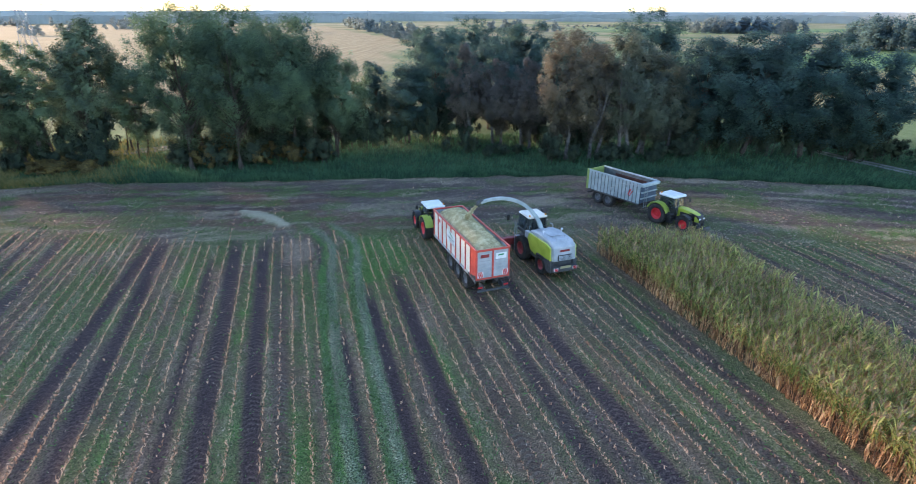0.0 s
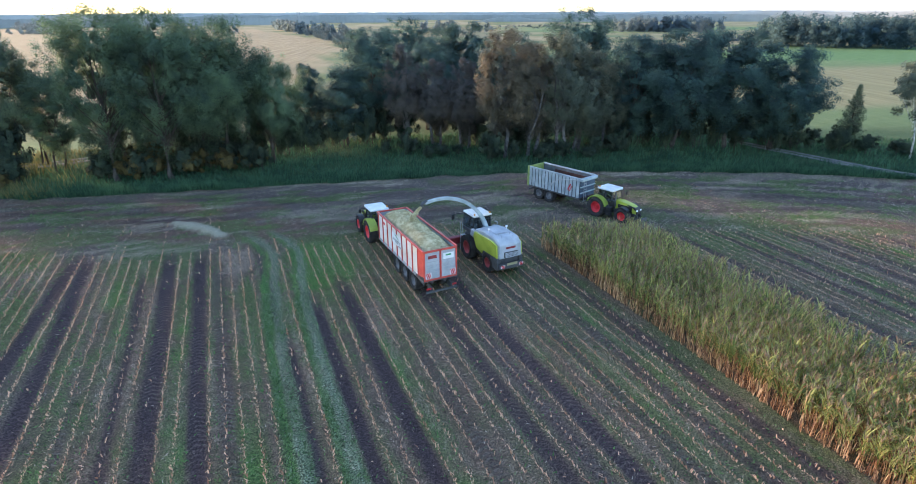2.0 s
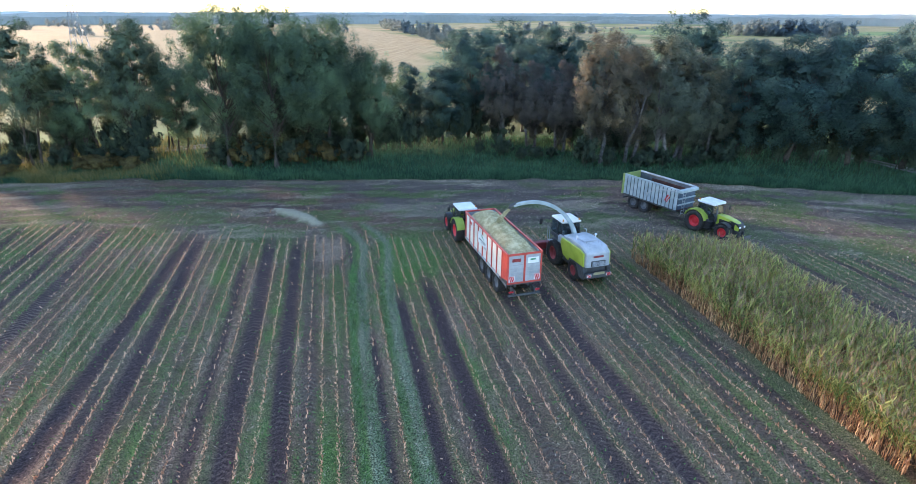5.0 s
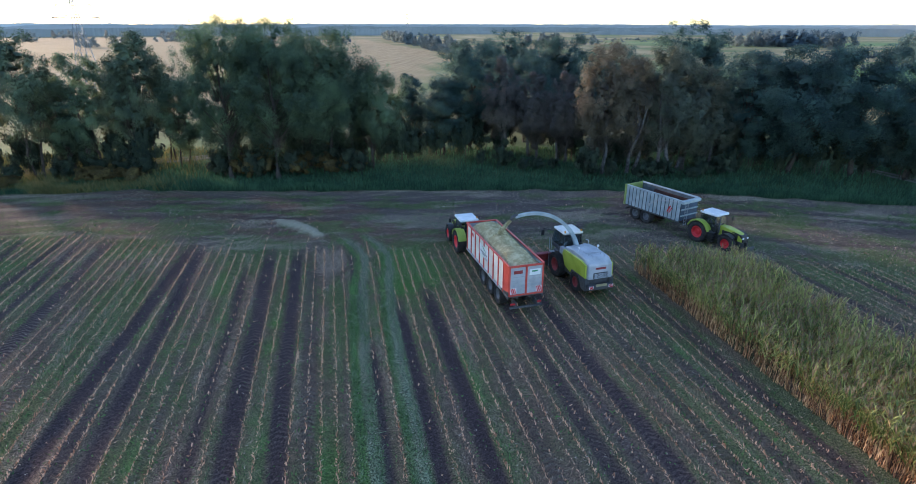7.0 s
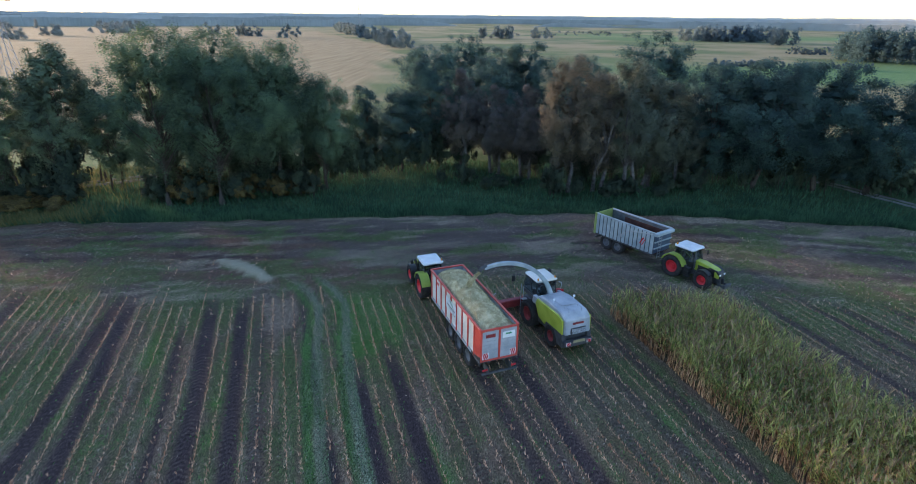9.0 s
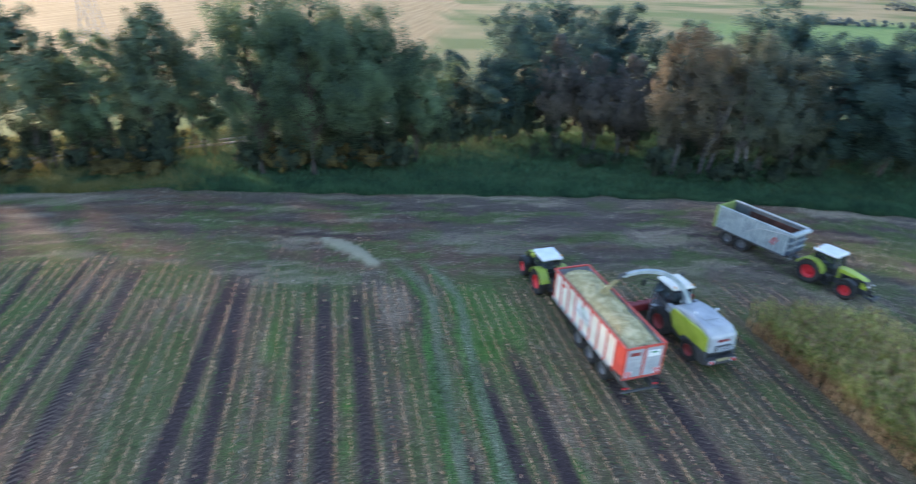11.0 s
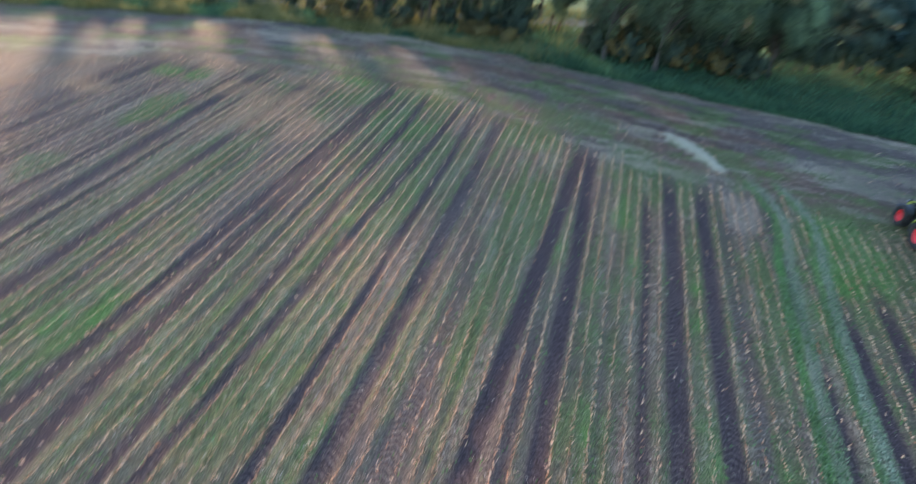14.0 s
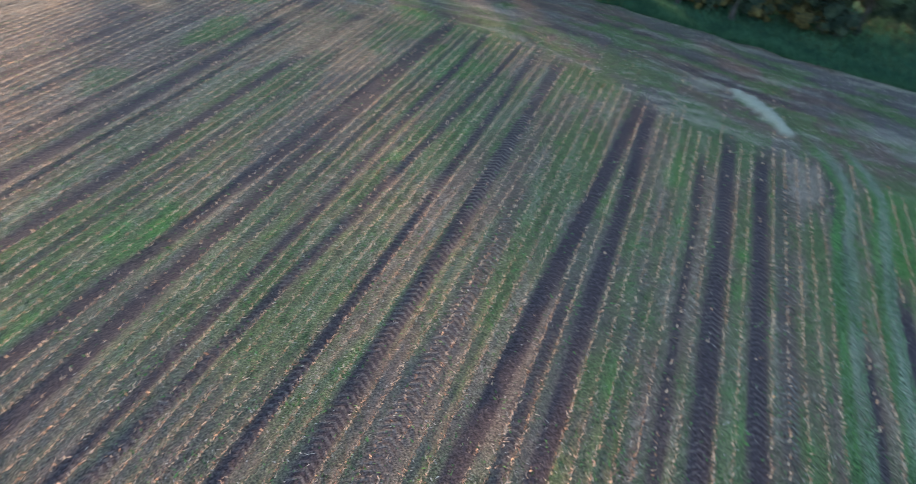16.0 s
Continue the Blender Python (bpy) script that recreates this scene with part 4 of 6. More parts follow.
def make_tree(name, label, seed, h, r, low, leaf, bark, clumps=46, leaves=8500, size=0.20, shape="round", trunks=1, lean=0.05, clump=0.26, flat=0.8, plume=0.0, bare=0.22, stout=1.0):
    """A tapered trunk with limbs that carry a crown of leaf clumps."""
    g = np.random.default_rng(seed)
    tree = thing(name, label, "tree")
    cs, rs, ms = [], [], []
    lobes = max(5, clumps // 8)
    while len(cs) < lobes * 8:
        q = g.uniform(-1, 1, 3)
        if not 0.35 < np.linalg.norm(q) < 0.88:
            continue
        f = (q[2] + 1) / 2
        if shape == "cone":
            wide = (1.05 - f) ** 0.8
        elif shape == "tall":
            wide = 0.55 + 0.45 * math.sin(math.pi * min(1, f * 0.9 + 0.08))
        else:
            wide = 1.0
        mid = np.array([q[0] * r * wide, q[1] * r * wide, low + (h - low) * (0.06 + 0.86 * f)])
        big = r * 0.36 * g.uniform(0.7, 1.25) * (0.5 + 0.5 * wide)
        rise = np.array([q[0] * 0.7, q[1] * 0.7, 0.9]) * big * plume
        for k in range(8):
            d = g.normal(size=3) + np.array([q[0] * 0.6, q[1] * 0.6, 0.35])
            d /= np.linalg.norm(d)
            c = mid + d * big * g.uniform(0.5, 0.95) * np.array([1, 1, flat]) * (1 - 0.35 * min(plume, 1.0)) + rise * (k / 7 - 0.5) * 2
            cs.append((c[0], c[1], max(c[2], 0.3)))
            ms.append(mid)
            rs.append(r * clump * g.uniform(0.55, 1.0) * (0.6 + 0.4 * wide) * (1.15 - 0.5 * k / 7 * min(plume, 1.0)))
    for _ in range(lobes * 5):
        q = g.normal(size=3)
        q *= g.random() ** 0.4 * 0.86 / np.linalg.norm(q)
        f = (q[2] + 1) / 2
        wide = (1.05 - f) ** 0.8 if shape == "cone" else 0.6 + 0.4 * math.sin(math.pi * min(1, f * 0.9 + 0.08)) if shape == "tall" else 1.0
        cs.append((q[0] * r * wide, q[1] * r * wide, low + (h - low) * (0.04 + 0.9 * f)))
        ms.append((0, 0, low + (h - low) * 0.45))
        rs.append(r * clump * g.uniform(0.7, 1.25) * (0.6 + 0.4 * wide))
    cs, rs, ms = np.array(cs), np.array(rs), np.array(ms)
    reach = np.percentile(cs[:, 2] + rs * flat * 0.8, 98.5)
    cs[:, 2] = low + (cs[:, 2] - low) * (h - low) / (reach - low)
    cs[:, 2] = np.minimum(cs[:, 2], h - rs * flat * 0.6)
    bm = bmesh.new()
    for t in range(trunks):
        foot = np.array([0.0, 0.0, 0.0]) if trunks == 1 else np.array([g.uniform(-0.4, 0.4) * r, g.uniform(-0.25, 0.25) * r, 0])
        top = np.array([foot[0] * 1.3 + g.normal(0, lean) * h, foot[1] * 1.3 + g.normal(0, lean) * h, h * 0.74])
        line = [foot + (top - foot) * k + np.array([g.normal(0, 0.012), g.normal(0, 0.012), 0]) * h * (0 < k < 1) - np.array([0, 0, 0.3]) * (k == 0) for k in (0, 0.05, 0.25, 0.5, 0.75, 1)]
        r0 = 0.019 * h / trunks ** 0.35 * stout
        tube(bm, line, [r0 * 1.5, r0 * 1.05, r0 * 0.9, r0 * 0.68, r0 * 0.42, r0 * 0.1], 8)
        mine = [i for i in range(len(cs)) if i % trunks == t]
        for i in mine:
            c = cs[i]
            f = min(max((c[2] / h - 0.15) * g.uniform(0.6, 0.95) / 0.74, bare), 0.95)
            s = foot + (top - foot) * f
            m1 = s + (c - s) * 0.5 + np.array([0, 0, 0.05 * h * g.uniform(-0.3, 0.8)])
            if (h < 5 and i % 4) or (h > 5 and (i % 3 or c[2] < 0.35 * h)):
                continue
            tube(bm, [s, m1, c], [r0 * 0.26 * (1.1 - f), r0 * 0.14 * (1.1 - f) + 0.008, 0.008], 4)
    part("trunk", bm, bark, tree)
    v, f, way = leaf_cloud(cs, rs, int(leaves * (1.2 if h > 6 else 1.0)), size * (0.86 if h > 6 else 0.98), g, 0.3, flat, ms, 0.46 if h > 6 else 0.6)
    v[:, 2] = np.maximum(v[:, 2], 0.15)
    me = foliage("crown", v, f, way, leaf, (0, 0, low + (h - low) * 0.4))
    ob = new("crown", me)
    ob.parent = tree
    return tree


def plant(kind, spots, g):
    """The first tree of a kind goes to the first spot, copies to the others."""
    for i, (x, y, k, kz) in enumerate(spots):
        m = pose(x, y, 0, 0, 0, g.uniform(0, 360)) @ Matrix.Diagonal((k, k, k * kz, 1))
        if i == 0:
            kind.matrix_basis = m
        else:
            copy_thing(kind, m)


tg = np.random.default_rng(5)
poplar = make_tree("poplar_tree", "tall broad grey-green poplar with several stems in the field hedge", 11, 21.0, 6.7, 0.9, M["leaf_poplar"], M["bark"], 240, 72000, 0.104, "round", 3, clump=0.19, flat=1.25, plume=0.6)
plant(poplar, [(-39.8, 70.5, 1.0, 0.95), (-33.8, 71.5, 1.06, 0.93), (-28.7, 73.0, 1.0, 0.92)], tg)
poplar_b = make_tree("poplar_tree", "broad grey-green poplar with an uneven crown in the field hedge", 12, 16.5, 5.8, 2.0, M["leaf_poplar"], M["bark"], 190, 45000, 0.106, "round", 2, clump=0.20, flat=1.2, plume=0.8)
plant(poplar_b, [(-22.8, 76.0, 0.85, 1.0), (-36.5, 75.0, 1.08, 1.14), (-31.0, 78.0, 1.05, 1.1)], tg)
oak = make_tree("oak_tree", "dense dark green oak with a rounded crown at the field edge", 13, 16.0, 6.2, 0.6, M["leaf_oak"], M["bark"], 150, 36000, 0.114, "round", 1, clump=0.22, plume=0.25)
plant(oak, [(40.0, 80.5, 1.08, 0.96), (46.5, 80.0, 0.94, 0.93), (33.0, 81.5, 1.05, 0.94), (-11.5, 91.0, 1.0, 1.0), (4.0, 107.0, 1.0, 1.04), (27.0, 83.5, 1.0, 0.95), (-15.0, 86.0, 0.75, 0.92), (37.0, 89.0, 1.0, 0.98)], tg)
oak_b = make_tree("oak_tree", "tall dark green oak standing in the tree belt", 14, 18.5, 5.6, 0.8, M["leaf_oak"], M["bark"], 140, 30000, 0.117, "round", 1, clump=0.22, plume=0.35)
plant(oak_b, [(20.0, 90.5, 1.05, 1.0), (-8.0, 120.0, 0.95, 0.97), (-14.0, 113.0, 0.9, 0.93), (12.0, 98.0, 0.9, 0.9), (-1.0, 112.0, 0.9, 0.92), (29.0, 94.0, 0.85, 0.92), (-3.0, 98.0, 0.85, 0.92)], tg)
birch = make_tree("birch_tree", "orange-brown autumn birch with drooping twigs and a pale trunk", 15, 19.0, 4.3, 0.2, M["leaf_birch"], M["greybark"], 170, 32000, 0.104, "tall", 2, clump=0.20, flat=1.5, plume=0.9)
plant(birch, [(7.5, 77.5, 0.98, 0.91), (11.6, 78.5, 0.92, 0.97)], tg)
birch_o = make_tree("birch_tree", "olive-brown thinning birch at the front of the tree belt", 25, 18.5, 4.6, 0.2, M["leaf_olive"], M["greybark"], 170, 32000, 0.104, "tall", 2, clump=0.21, flat=1.4, plume=0.7)
plant(birch_o, [(15.5, 79.0, 0.98, 0.91), (19.5, 80.5, 0.96, 0.88), (23.0, 82.5, 0.85, 0.86)], tg)
birch_r = make_tree("birch_tree", "reddish-brown thinning birch in the tree belt", 16, 16.5, 4.0, 0.0, M["leaf_rust"], M["greybark"], 150, 31000, 0.104, "tall", 2, clump=0.22, flat=1.4, plume=0.8)
plant(birch_r, [(-6.5, 87.0, 0.95, 0.93), (-1.5, 86.0, 0.95, 0.90), (2.8, 84.0, 0.95, 0.92)], tg)
knotty = make_tree("field_tree", "dark green hedgerow tree with an open layered crown", 17, 14.5, 4.3, 0.5, M["leaf_pine"], M["bark"], 120, 24000, 0.105, "tall", 2, clump=0.25, plume=0.35, stout=0.8, lean=0.06)
plant(knotty, [(-52.6, 70.5, 0.98, 1.27), (-63.6, 62.8, 0.98, 1.04), (-67.8, 60.4, 1.0, 0.98), (-72.4, 58.0, 0.92, 1.0), (-54.6, 69.0, 0.72, 1.1), (-57.5, 73.0, 0.85, 0.9), (-64.0, 68.5, 0.8, 0.9), (-53.0, 75.8, 0.8, 0.95)], tg)
field_b = make_tree("field_tree", "yellowing hedgerow tree with a thin uneven crown", 37, 13.5, 3.6, 0.4, M["leaf_poplar"], M["bark"], 110, 17000, 0.108, "tall", 2, clump=0.26, plume=0.4, stout=0.7, lean=0.06)
plant(field_b, [(-58.2, 66.2, 1.0, 1.15), (-76.5, 57.0, 0.85, 0.95), (-48.6, 72.6, 0.9, 0.85), (-61.0, 66.0, 0.8, 1.0), (-88.0, 55.0, 0.7, 0.75), (-93.0, 52.0, 0.75, 0.85), (-101.0, 46.5, 0.8, 0.85), (-108.0, 41.0, 0.8, 0.9)], tg)
birch_w = make_tree("birch_tree", "slender olive-green birch with a grey leaning trunk", 18, 14.0, 3.5, 0.8, M["leaf_poplar"], M["greybark"], 110, 26000, 0.11, "tall", 1, clump=0.24, plume=0.5, stout=0.6)
plant(birch_w, [(-83.4, 57.0, 1.12, 1.1), (-97.4, 49.8, 0.95, 0.92), (-79.0, 58.0, 0.85, 0.9), (-104.0, 44.0, 1.0, 0.9)], tg)
birch_s = make_tree("birch_tree", "sparse browning birch with a leaning white trunk beside the track", 28, 14.0, 4.2, 2.2, M["leaf_olive"], M["birchbark"], 110, 15000, 0.12, "tall", 1, lean=0.10, clump=0.2, plume=0.6, stout=0.38)
plant(birch_s, [(62.5, 74.0, 1.08, 1.0)], tg)
small = make_tree("field_tree", "small conical grey-green tree behind the hedge", 19, 11.5, 2.6, 0.8, M["leaf_oak"], M["bark"], 120, 16000, 0.12, "tall", 1, clump=0.34)
plant(small, [(-20.3, 89.0, 1.0, 1.02), (-97.8, 59.3, 0.9, 0.82), (-92.0, 58.0, 0.8, 0.7), (-17.0, 92.0, 0.8, 0.7)], tg)


def make_pine(name, label, seed, h, r):
    """A conifer: a straight trunk with whorls of drooping branches that shorten upwards."""
    g = np.random.default_rng(seed)
    tree = thing(name, label, "tree")
    bm = bmesh.new()
    tube(bm, [np.array([0, 0, -0.3]), np.array([0.03, 0, h * 0.5]), np.array([0, 0.02, h])], [0.13, 0.08, 0.012], 8)
    cs, rs = [], []
    for z in np.arange(0.4, h - 0.1, 0.3):
        long = r * (1.02 - z / h) ** 0.85
        n = 6 if z < h * 0.8 else 4
        turn = g.uniform(0, 6.28)
        for k in range(n):
            b = turn + k * 6.283 / n + g.normal(0, 0.2)
            ln = long * g.uniform(0.65, 1.12)
            tip = np.array([math.cos(b) * ln, math.sin(b) * ln, z + 0.30 * ln])
            tube(bm, [np.array([0, 0, z]), tip * np.array([0.5, 0.5, 1]) + np.array([0, 0, -0.05]), tip], [0.028, 0.018, 0.006], 4)
            for q in (0.35, 0.6, 0.82, 1.0):
                cs.append((math.cos(b) * ln * q, math.sin(b) * ln * q, z + 0.30 * ln * q * q))
                rs.append(0.32 * (1.25 - 0.5 * q) * (0.55 + 0.45 * long / r))
    part("trunk", bm, M["bark"], tree)
    v, f, way = leaf_cloud(np.array(cs), np.array(rs), 17000, 0.065, g, 0.3, 0.8)
    ob = new("crown", foliage("crown", v, f, way, M["leaf_pine"], (0, 0, h * 0.25)))
    ob.parent = tree
    return tree


pine = make_pine("pine_tree", "small dark pine beside the gravel track", 20, 9.4, 2.5)
plant(pine, [(57.0, 79.0, 1.0, 1.0)], tg)

bush = make_tree("hedge_bush", "dense dark green bramble bush under the trees", 31, 4.2, 2.6, 0.2, M["leaf_bush"], M["bark"], 48, 2800, 0.17, "round", 3, clump=0.27, plume=0.5)
spots = []
for x in np.arange(-42.0, -22, 2.3):
    spots.append((x + tg.uniform(-0.6, 0.6), 67.4 + (x + 44) * 0.28 + tg.uniform(-0.8, 1.4), tg.uniform(0.6, 1.2), tg.uniform(0.7, 1.3)))
for x in np.arange(-22, 50, 3.4):
    spots.append((x + tg.uniform(-0.8, 0.8), float(np.interp(x, [-22, -12, 0, 8, 22, 44], [80, 86, 90, 82, 86, 80])) + tg.uniform(-0.6, 1.5), tg.uniform(1.0, 1.35), tg.uniform(1.2, 1.8)))
for x in np.arange(-42.0, -20, 2.4):
    spots.append((x + tg.uniform(-0.6, 0.6), 74.0 + (x + 44) * 0.3 + tg.uniform(-0.6, 1.2), tg.uniform(0.9, 1.25), tg.uniform(1.1, 1.7)))
for x in np.arange(-9, 27, 2.3):
    spots.append((x + tg.uniform(-1.2, 1.2), float(np.interp(x, [-9, 2, 8, 16, 26], [79.5, 78.0, 75.2, 75.8, 79.0])) + tg.uniform(-0.8, 1.6), tg.uniform(0.4, 1.0), tg.uniform(0.7, 1.5)))
for x in (45.0, 47.5, 50.5, 53.0, 55.5, 59.0, 62.0, 65.5, 69.0, 73.0):
    spots.append((x, 82.0 - 0.55 * (x - 50) + tg.uniform(-0.5, 0.5), tg.uniform(0.8, 1.1), tg.uniform(0.7, 1.0)))
for x in np.concatenate([np.arange(-112, -74, 3.8), np.arange(-72, -47.5, 2.4)]):
    spots.append((x + tg.uniform(-0.8, 0.8), float(verge_y(x)) + 4.6 + tg.uniform(0, 4.0), tg.uniform(0.65, 1.05) * (1.0 if x > -74 else 0.72), tg.uniform(0.8, 1.2)))
for x in np.arange(-73, -47, 2.6):
    spots.append((x + tg.uniform(-0.8, 0.8), float(verge_y(x)) + 9.0 + tg.uniform(0, 2.5), tg.uniform(0.95, 1.25), tg.uniform(1.2, 1.8)))
spots += [(-43.4, 71.0, 0.7, 1.0), (-43.0, 69.4, 0.6, 0.9)]
# the gap where a grass path leads to the lane
spots = [q for q in spots if not (-50.2 < q[0] < -44.4 and q[1] < 77)]
plant(bush, spots, tg)
gold = make_tree("hedge_bush", "yellow-brown autumn bush in the field hedge", 32, 3.2, 2.0, 0.2, M["leaf_gold"], M["bark"], 32, 5200, 0.12, "round", 3, clump=0.26, plume=0.6)
spots = [(x + tg.uniform(-0.7, 0.7), float(verge_y(x)) + 3.2 + tg.uniform(0, 1.6), tg.uniform(0.8, 1.1), tg.uniform(0.7, 1.0)) for x in (-73.0, -69.5, -64.0, -56.5, -54.0, -51.5)]
spots += [(-38.2, 68.6, 0.85, 1.5), (-35.6, 69.4, 0.7, 1.6), (-28.0, 71.2, 0.8, 1.5), (-32.0, 70.4, 0.8, 1.4), (-24.5, 74.0, 0.8, 1.3), (-41.8, 74.0, 1.0, 1.2), (-30.2, 73.5, 1.0, 1.5), (-36.8, 73.0, 1.0, 1.5), (-26.2, 73.2, 0.7, 1.3)]
plant(gold, spots, tg)


# ---------------------------------------------------------------- far woods, tree lines and the horizon
def far_wood(name, label, areas, seed, high, leaf=260, size=0.8, mat="leaf_far_hazed"):
    g = np.random.default_rng(seed)
    cs, rs = [], []
    for x0, y0, x1, y1, deep, n in areas:
        for _ in range(n):
            k = g.random()
            h = high * g.uniform(0.7, 1.15)
            cx, cy = x0 + (x1 - x0) * k + g.normal(0, 2), y0 + (y1 - y0) * k + g.uniform(0, deep)
            for q in range(5):
                cs.append((cx + g.normal(0, 1.6), cy + g.normal(0, 1.6), h * (0.18 + 0.16 * q)))
                rs.append(h * 0.26 * (1.15 - 0.12 * q))
    v, f, way = leaf_cloud(np.array(cs), np.array(rs), len(cs) * leaf // 5, size, g, 0.5, 0.9, heart=0.62)
    v[:, 2] = np.maximum(v[:, 2], -0.2)
    me = foliage(name, v, f, way, M[mat], v.mean(0) - np.array([0, 0, high]))
    tagged(new(name, me), label, "woodland", kind="stuff")


# far foliage is hazed by its leaf colour alone
far_wood("far_hedge", "line of trees along the far crop field", [(-62, 395, -235, 850, 12, 80), (-190, 560, -330, 640, 20, 14), (-30, 600, 60, 640, 16, 14)], 41, 12, 320, 0.6, "leaf_mid_hazed")
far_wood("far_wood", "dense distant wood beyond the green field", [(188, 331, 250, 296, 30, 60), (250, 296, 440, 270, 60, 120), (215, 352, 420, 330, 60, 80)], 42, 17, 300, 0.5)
far_wood("far_copse", "small distant copse between fields", [(178, 597, 262, 582, 26, 54), (232, 530, 246, 528, 6, 6)], 44, 15, 300, 0.6, "leaf_mid_hazed")
far_wood("far_bushes", "low bushes dotted over the far meadows", [(-20, 700, 160, 720, 60, 22), (205, 440, 246, 432, 6, 12), (104, 294, 168, 280, 2, 34), (185, 400, 236, 396, 6, 16), (60, 860, 170, 840, 8, 20)], 45, 3.2, 160, 0.4, "leaf_mid_hazed")
# these trees take the nearest of the painted haze colours
far_wood("far_field_trees", "scattered trees on the far fields with painted haze", [(-590, 824, -506, 806, 24, 26), (-613, 616, -593, 619, 8, 6), (-405, 467, -393, 469, 6, 5), (-442, 555, -425, 557, 6, 6), (-457, 636, -418, 662, 8, 14), (-700, 760, -640, 790, 14, 10)], 43, 11, 420, 0.5, "haze_near")


def tree_line(name, dist, high, seed, a0, a1, gap, mat):
    """A wooded rise far off: a long low bank with a ragged top that sinks away in places."""
    n = 1500
    i = np.arange(n)
    a = np.radians(np.linspace(a0, a1, n))

    def wave(step, k):
        return lumps(i, np.full(n, seed + k), step)

    body = np.clip((wave(90, 0.0) * 0.65 + wave(240, 5.0) * 0.5 - gap) * 3.0, 0, 1)
    top = high * body * (0.72 + 0.28 * wave(80, 2.0)) + high * np.sqrt(body) * (0.14 * wave(9, 9.0) + 0.10 * wave(3, 3.0) + 0.08 * wave(1.3, 7.0)) - 1.0
    d0, d1 = dist, dist + 10
    v = np.concatenate([np.stack([np.sin(a) * d, np.cos(a) * d, z], 1) for d, z in ((d0, np.full(n, -6.0)), (d0, top), (d1, top), (d1, np.full(n, -6.0)))])
    j = np.arange(n - 1)
    f = np.concatenate([np.stack([j + k * n, j + 1 + k * n, j + 1 + (k + 1) * n, j + (k + 1) * n], 1) for k in range(3)])
    tagged(new(name, mesh_np(name, v, f, [mat])), "wooded rise on the horizon with painted blue-grey haze", "backdrop", kind="structure")


# farther rises get a colour with more haze painted in
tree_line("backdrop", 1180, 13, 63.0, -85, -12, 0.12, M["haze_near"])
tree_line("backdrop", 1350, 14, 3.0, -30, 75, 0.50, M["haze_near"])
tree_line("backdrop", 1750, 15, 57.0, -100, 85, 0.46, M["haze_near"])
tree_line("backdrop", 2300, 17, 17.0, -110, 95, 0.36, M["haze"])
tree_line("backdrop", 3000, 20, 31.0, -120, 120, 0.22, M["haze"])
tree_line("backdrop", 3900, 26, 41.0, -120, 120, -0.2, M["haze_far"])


# ---------------------------------------------------------------- machines (x ahead, y to the left, origin on the ground)
def stripes(parent, x, y, z, w, h, label, face="x"):
    """A warning board: white plate with slanting red bars."""
    bm = bmesh.new()
    box(bm, x - 0.012, x + 0.012, y - w / 2, y + w / 2, z - h / 2, z + h / 2, 0.004)
    board = part("warning_board", bm, M["white"], parent, label)
    bm = bmesh.new()
    n = 3
    for k in range(n):
        c = y - w / 2 + w * (k + 0.5) / n
        pts = [(c - 0.05 - 0.08, z - h / 2), (c + 0.05 - 0.08, z - h / 2), (c + 0.05 + 0.08, z + h / 2), (c - 0.05 + 0.08, z + h / 2)]
        pts = [(min(max(a, y - w / 2), y + w / 2), q) for a, q in pts]
        fs = [bm.verts.new((x - 0.018, a, q)) for a, q in pts] + [bm.verts.new((x - 0.014, a, q)) for a, q in pts]
        bm.faces.new(fs[:4]), bm.faces.new(fs[4:][::-1])
        for i in range(4):
            bm.faces.new((fs[i], fs[(i + 1) % 4], fs[4 + (i + 1) % 4], fs[4 + i]))
    part("red_bars", bm, M["red"], board, "red slanting bars")
    return board


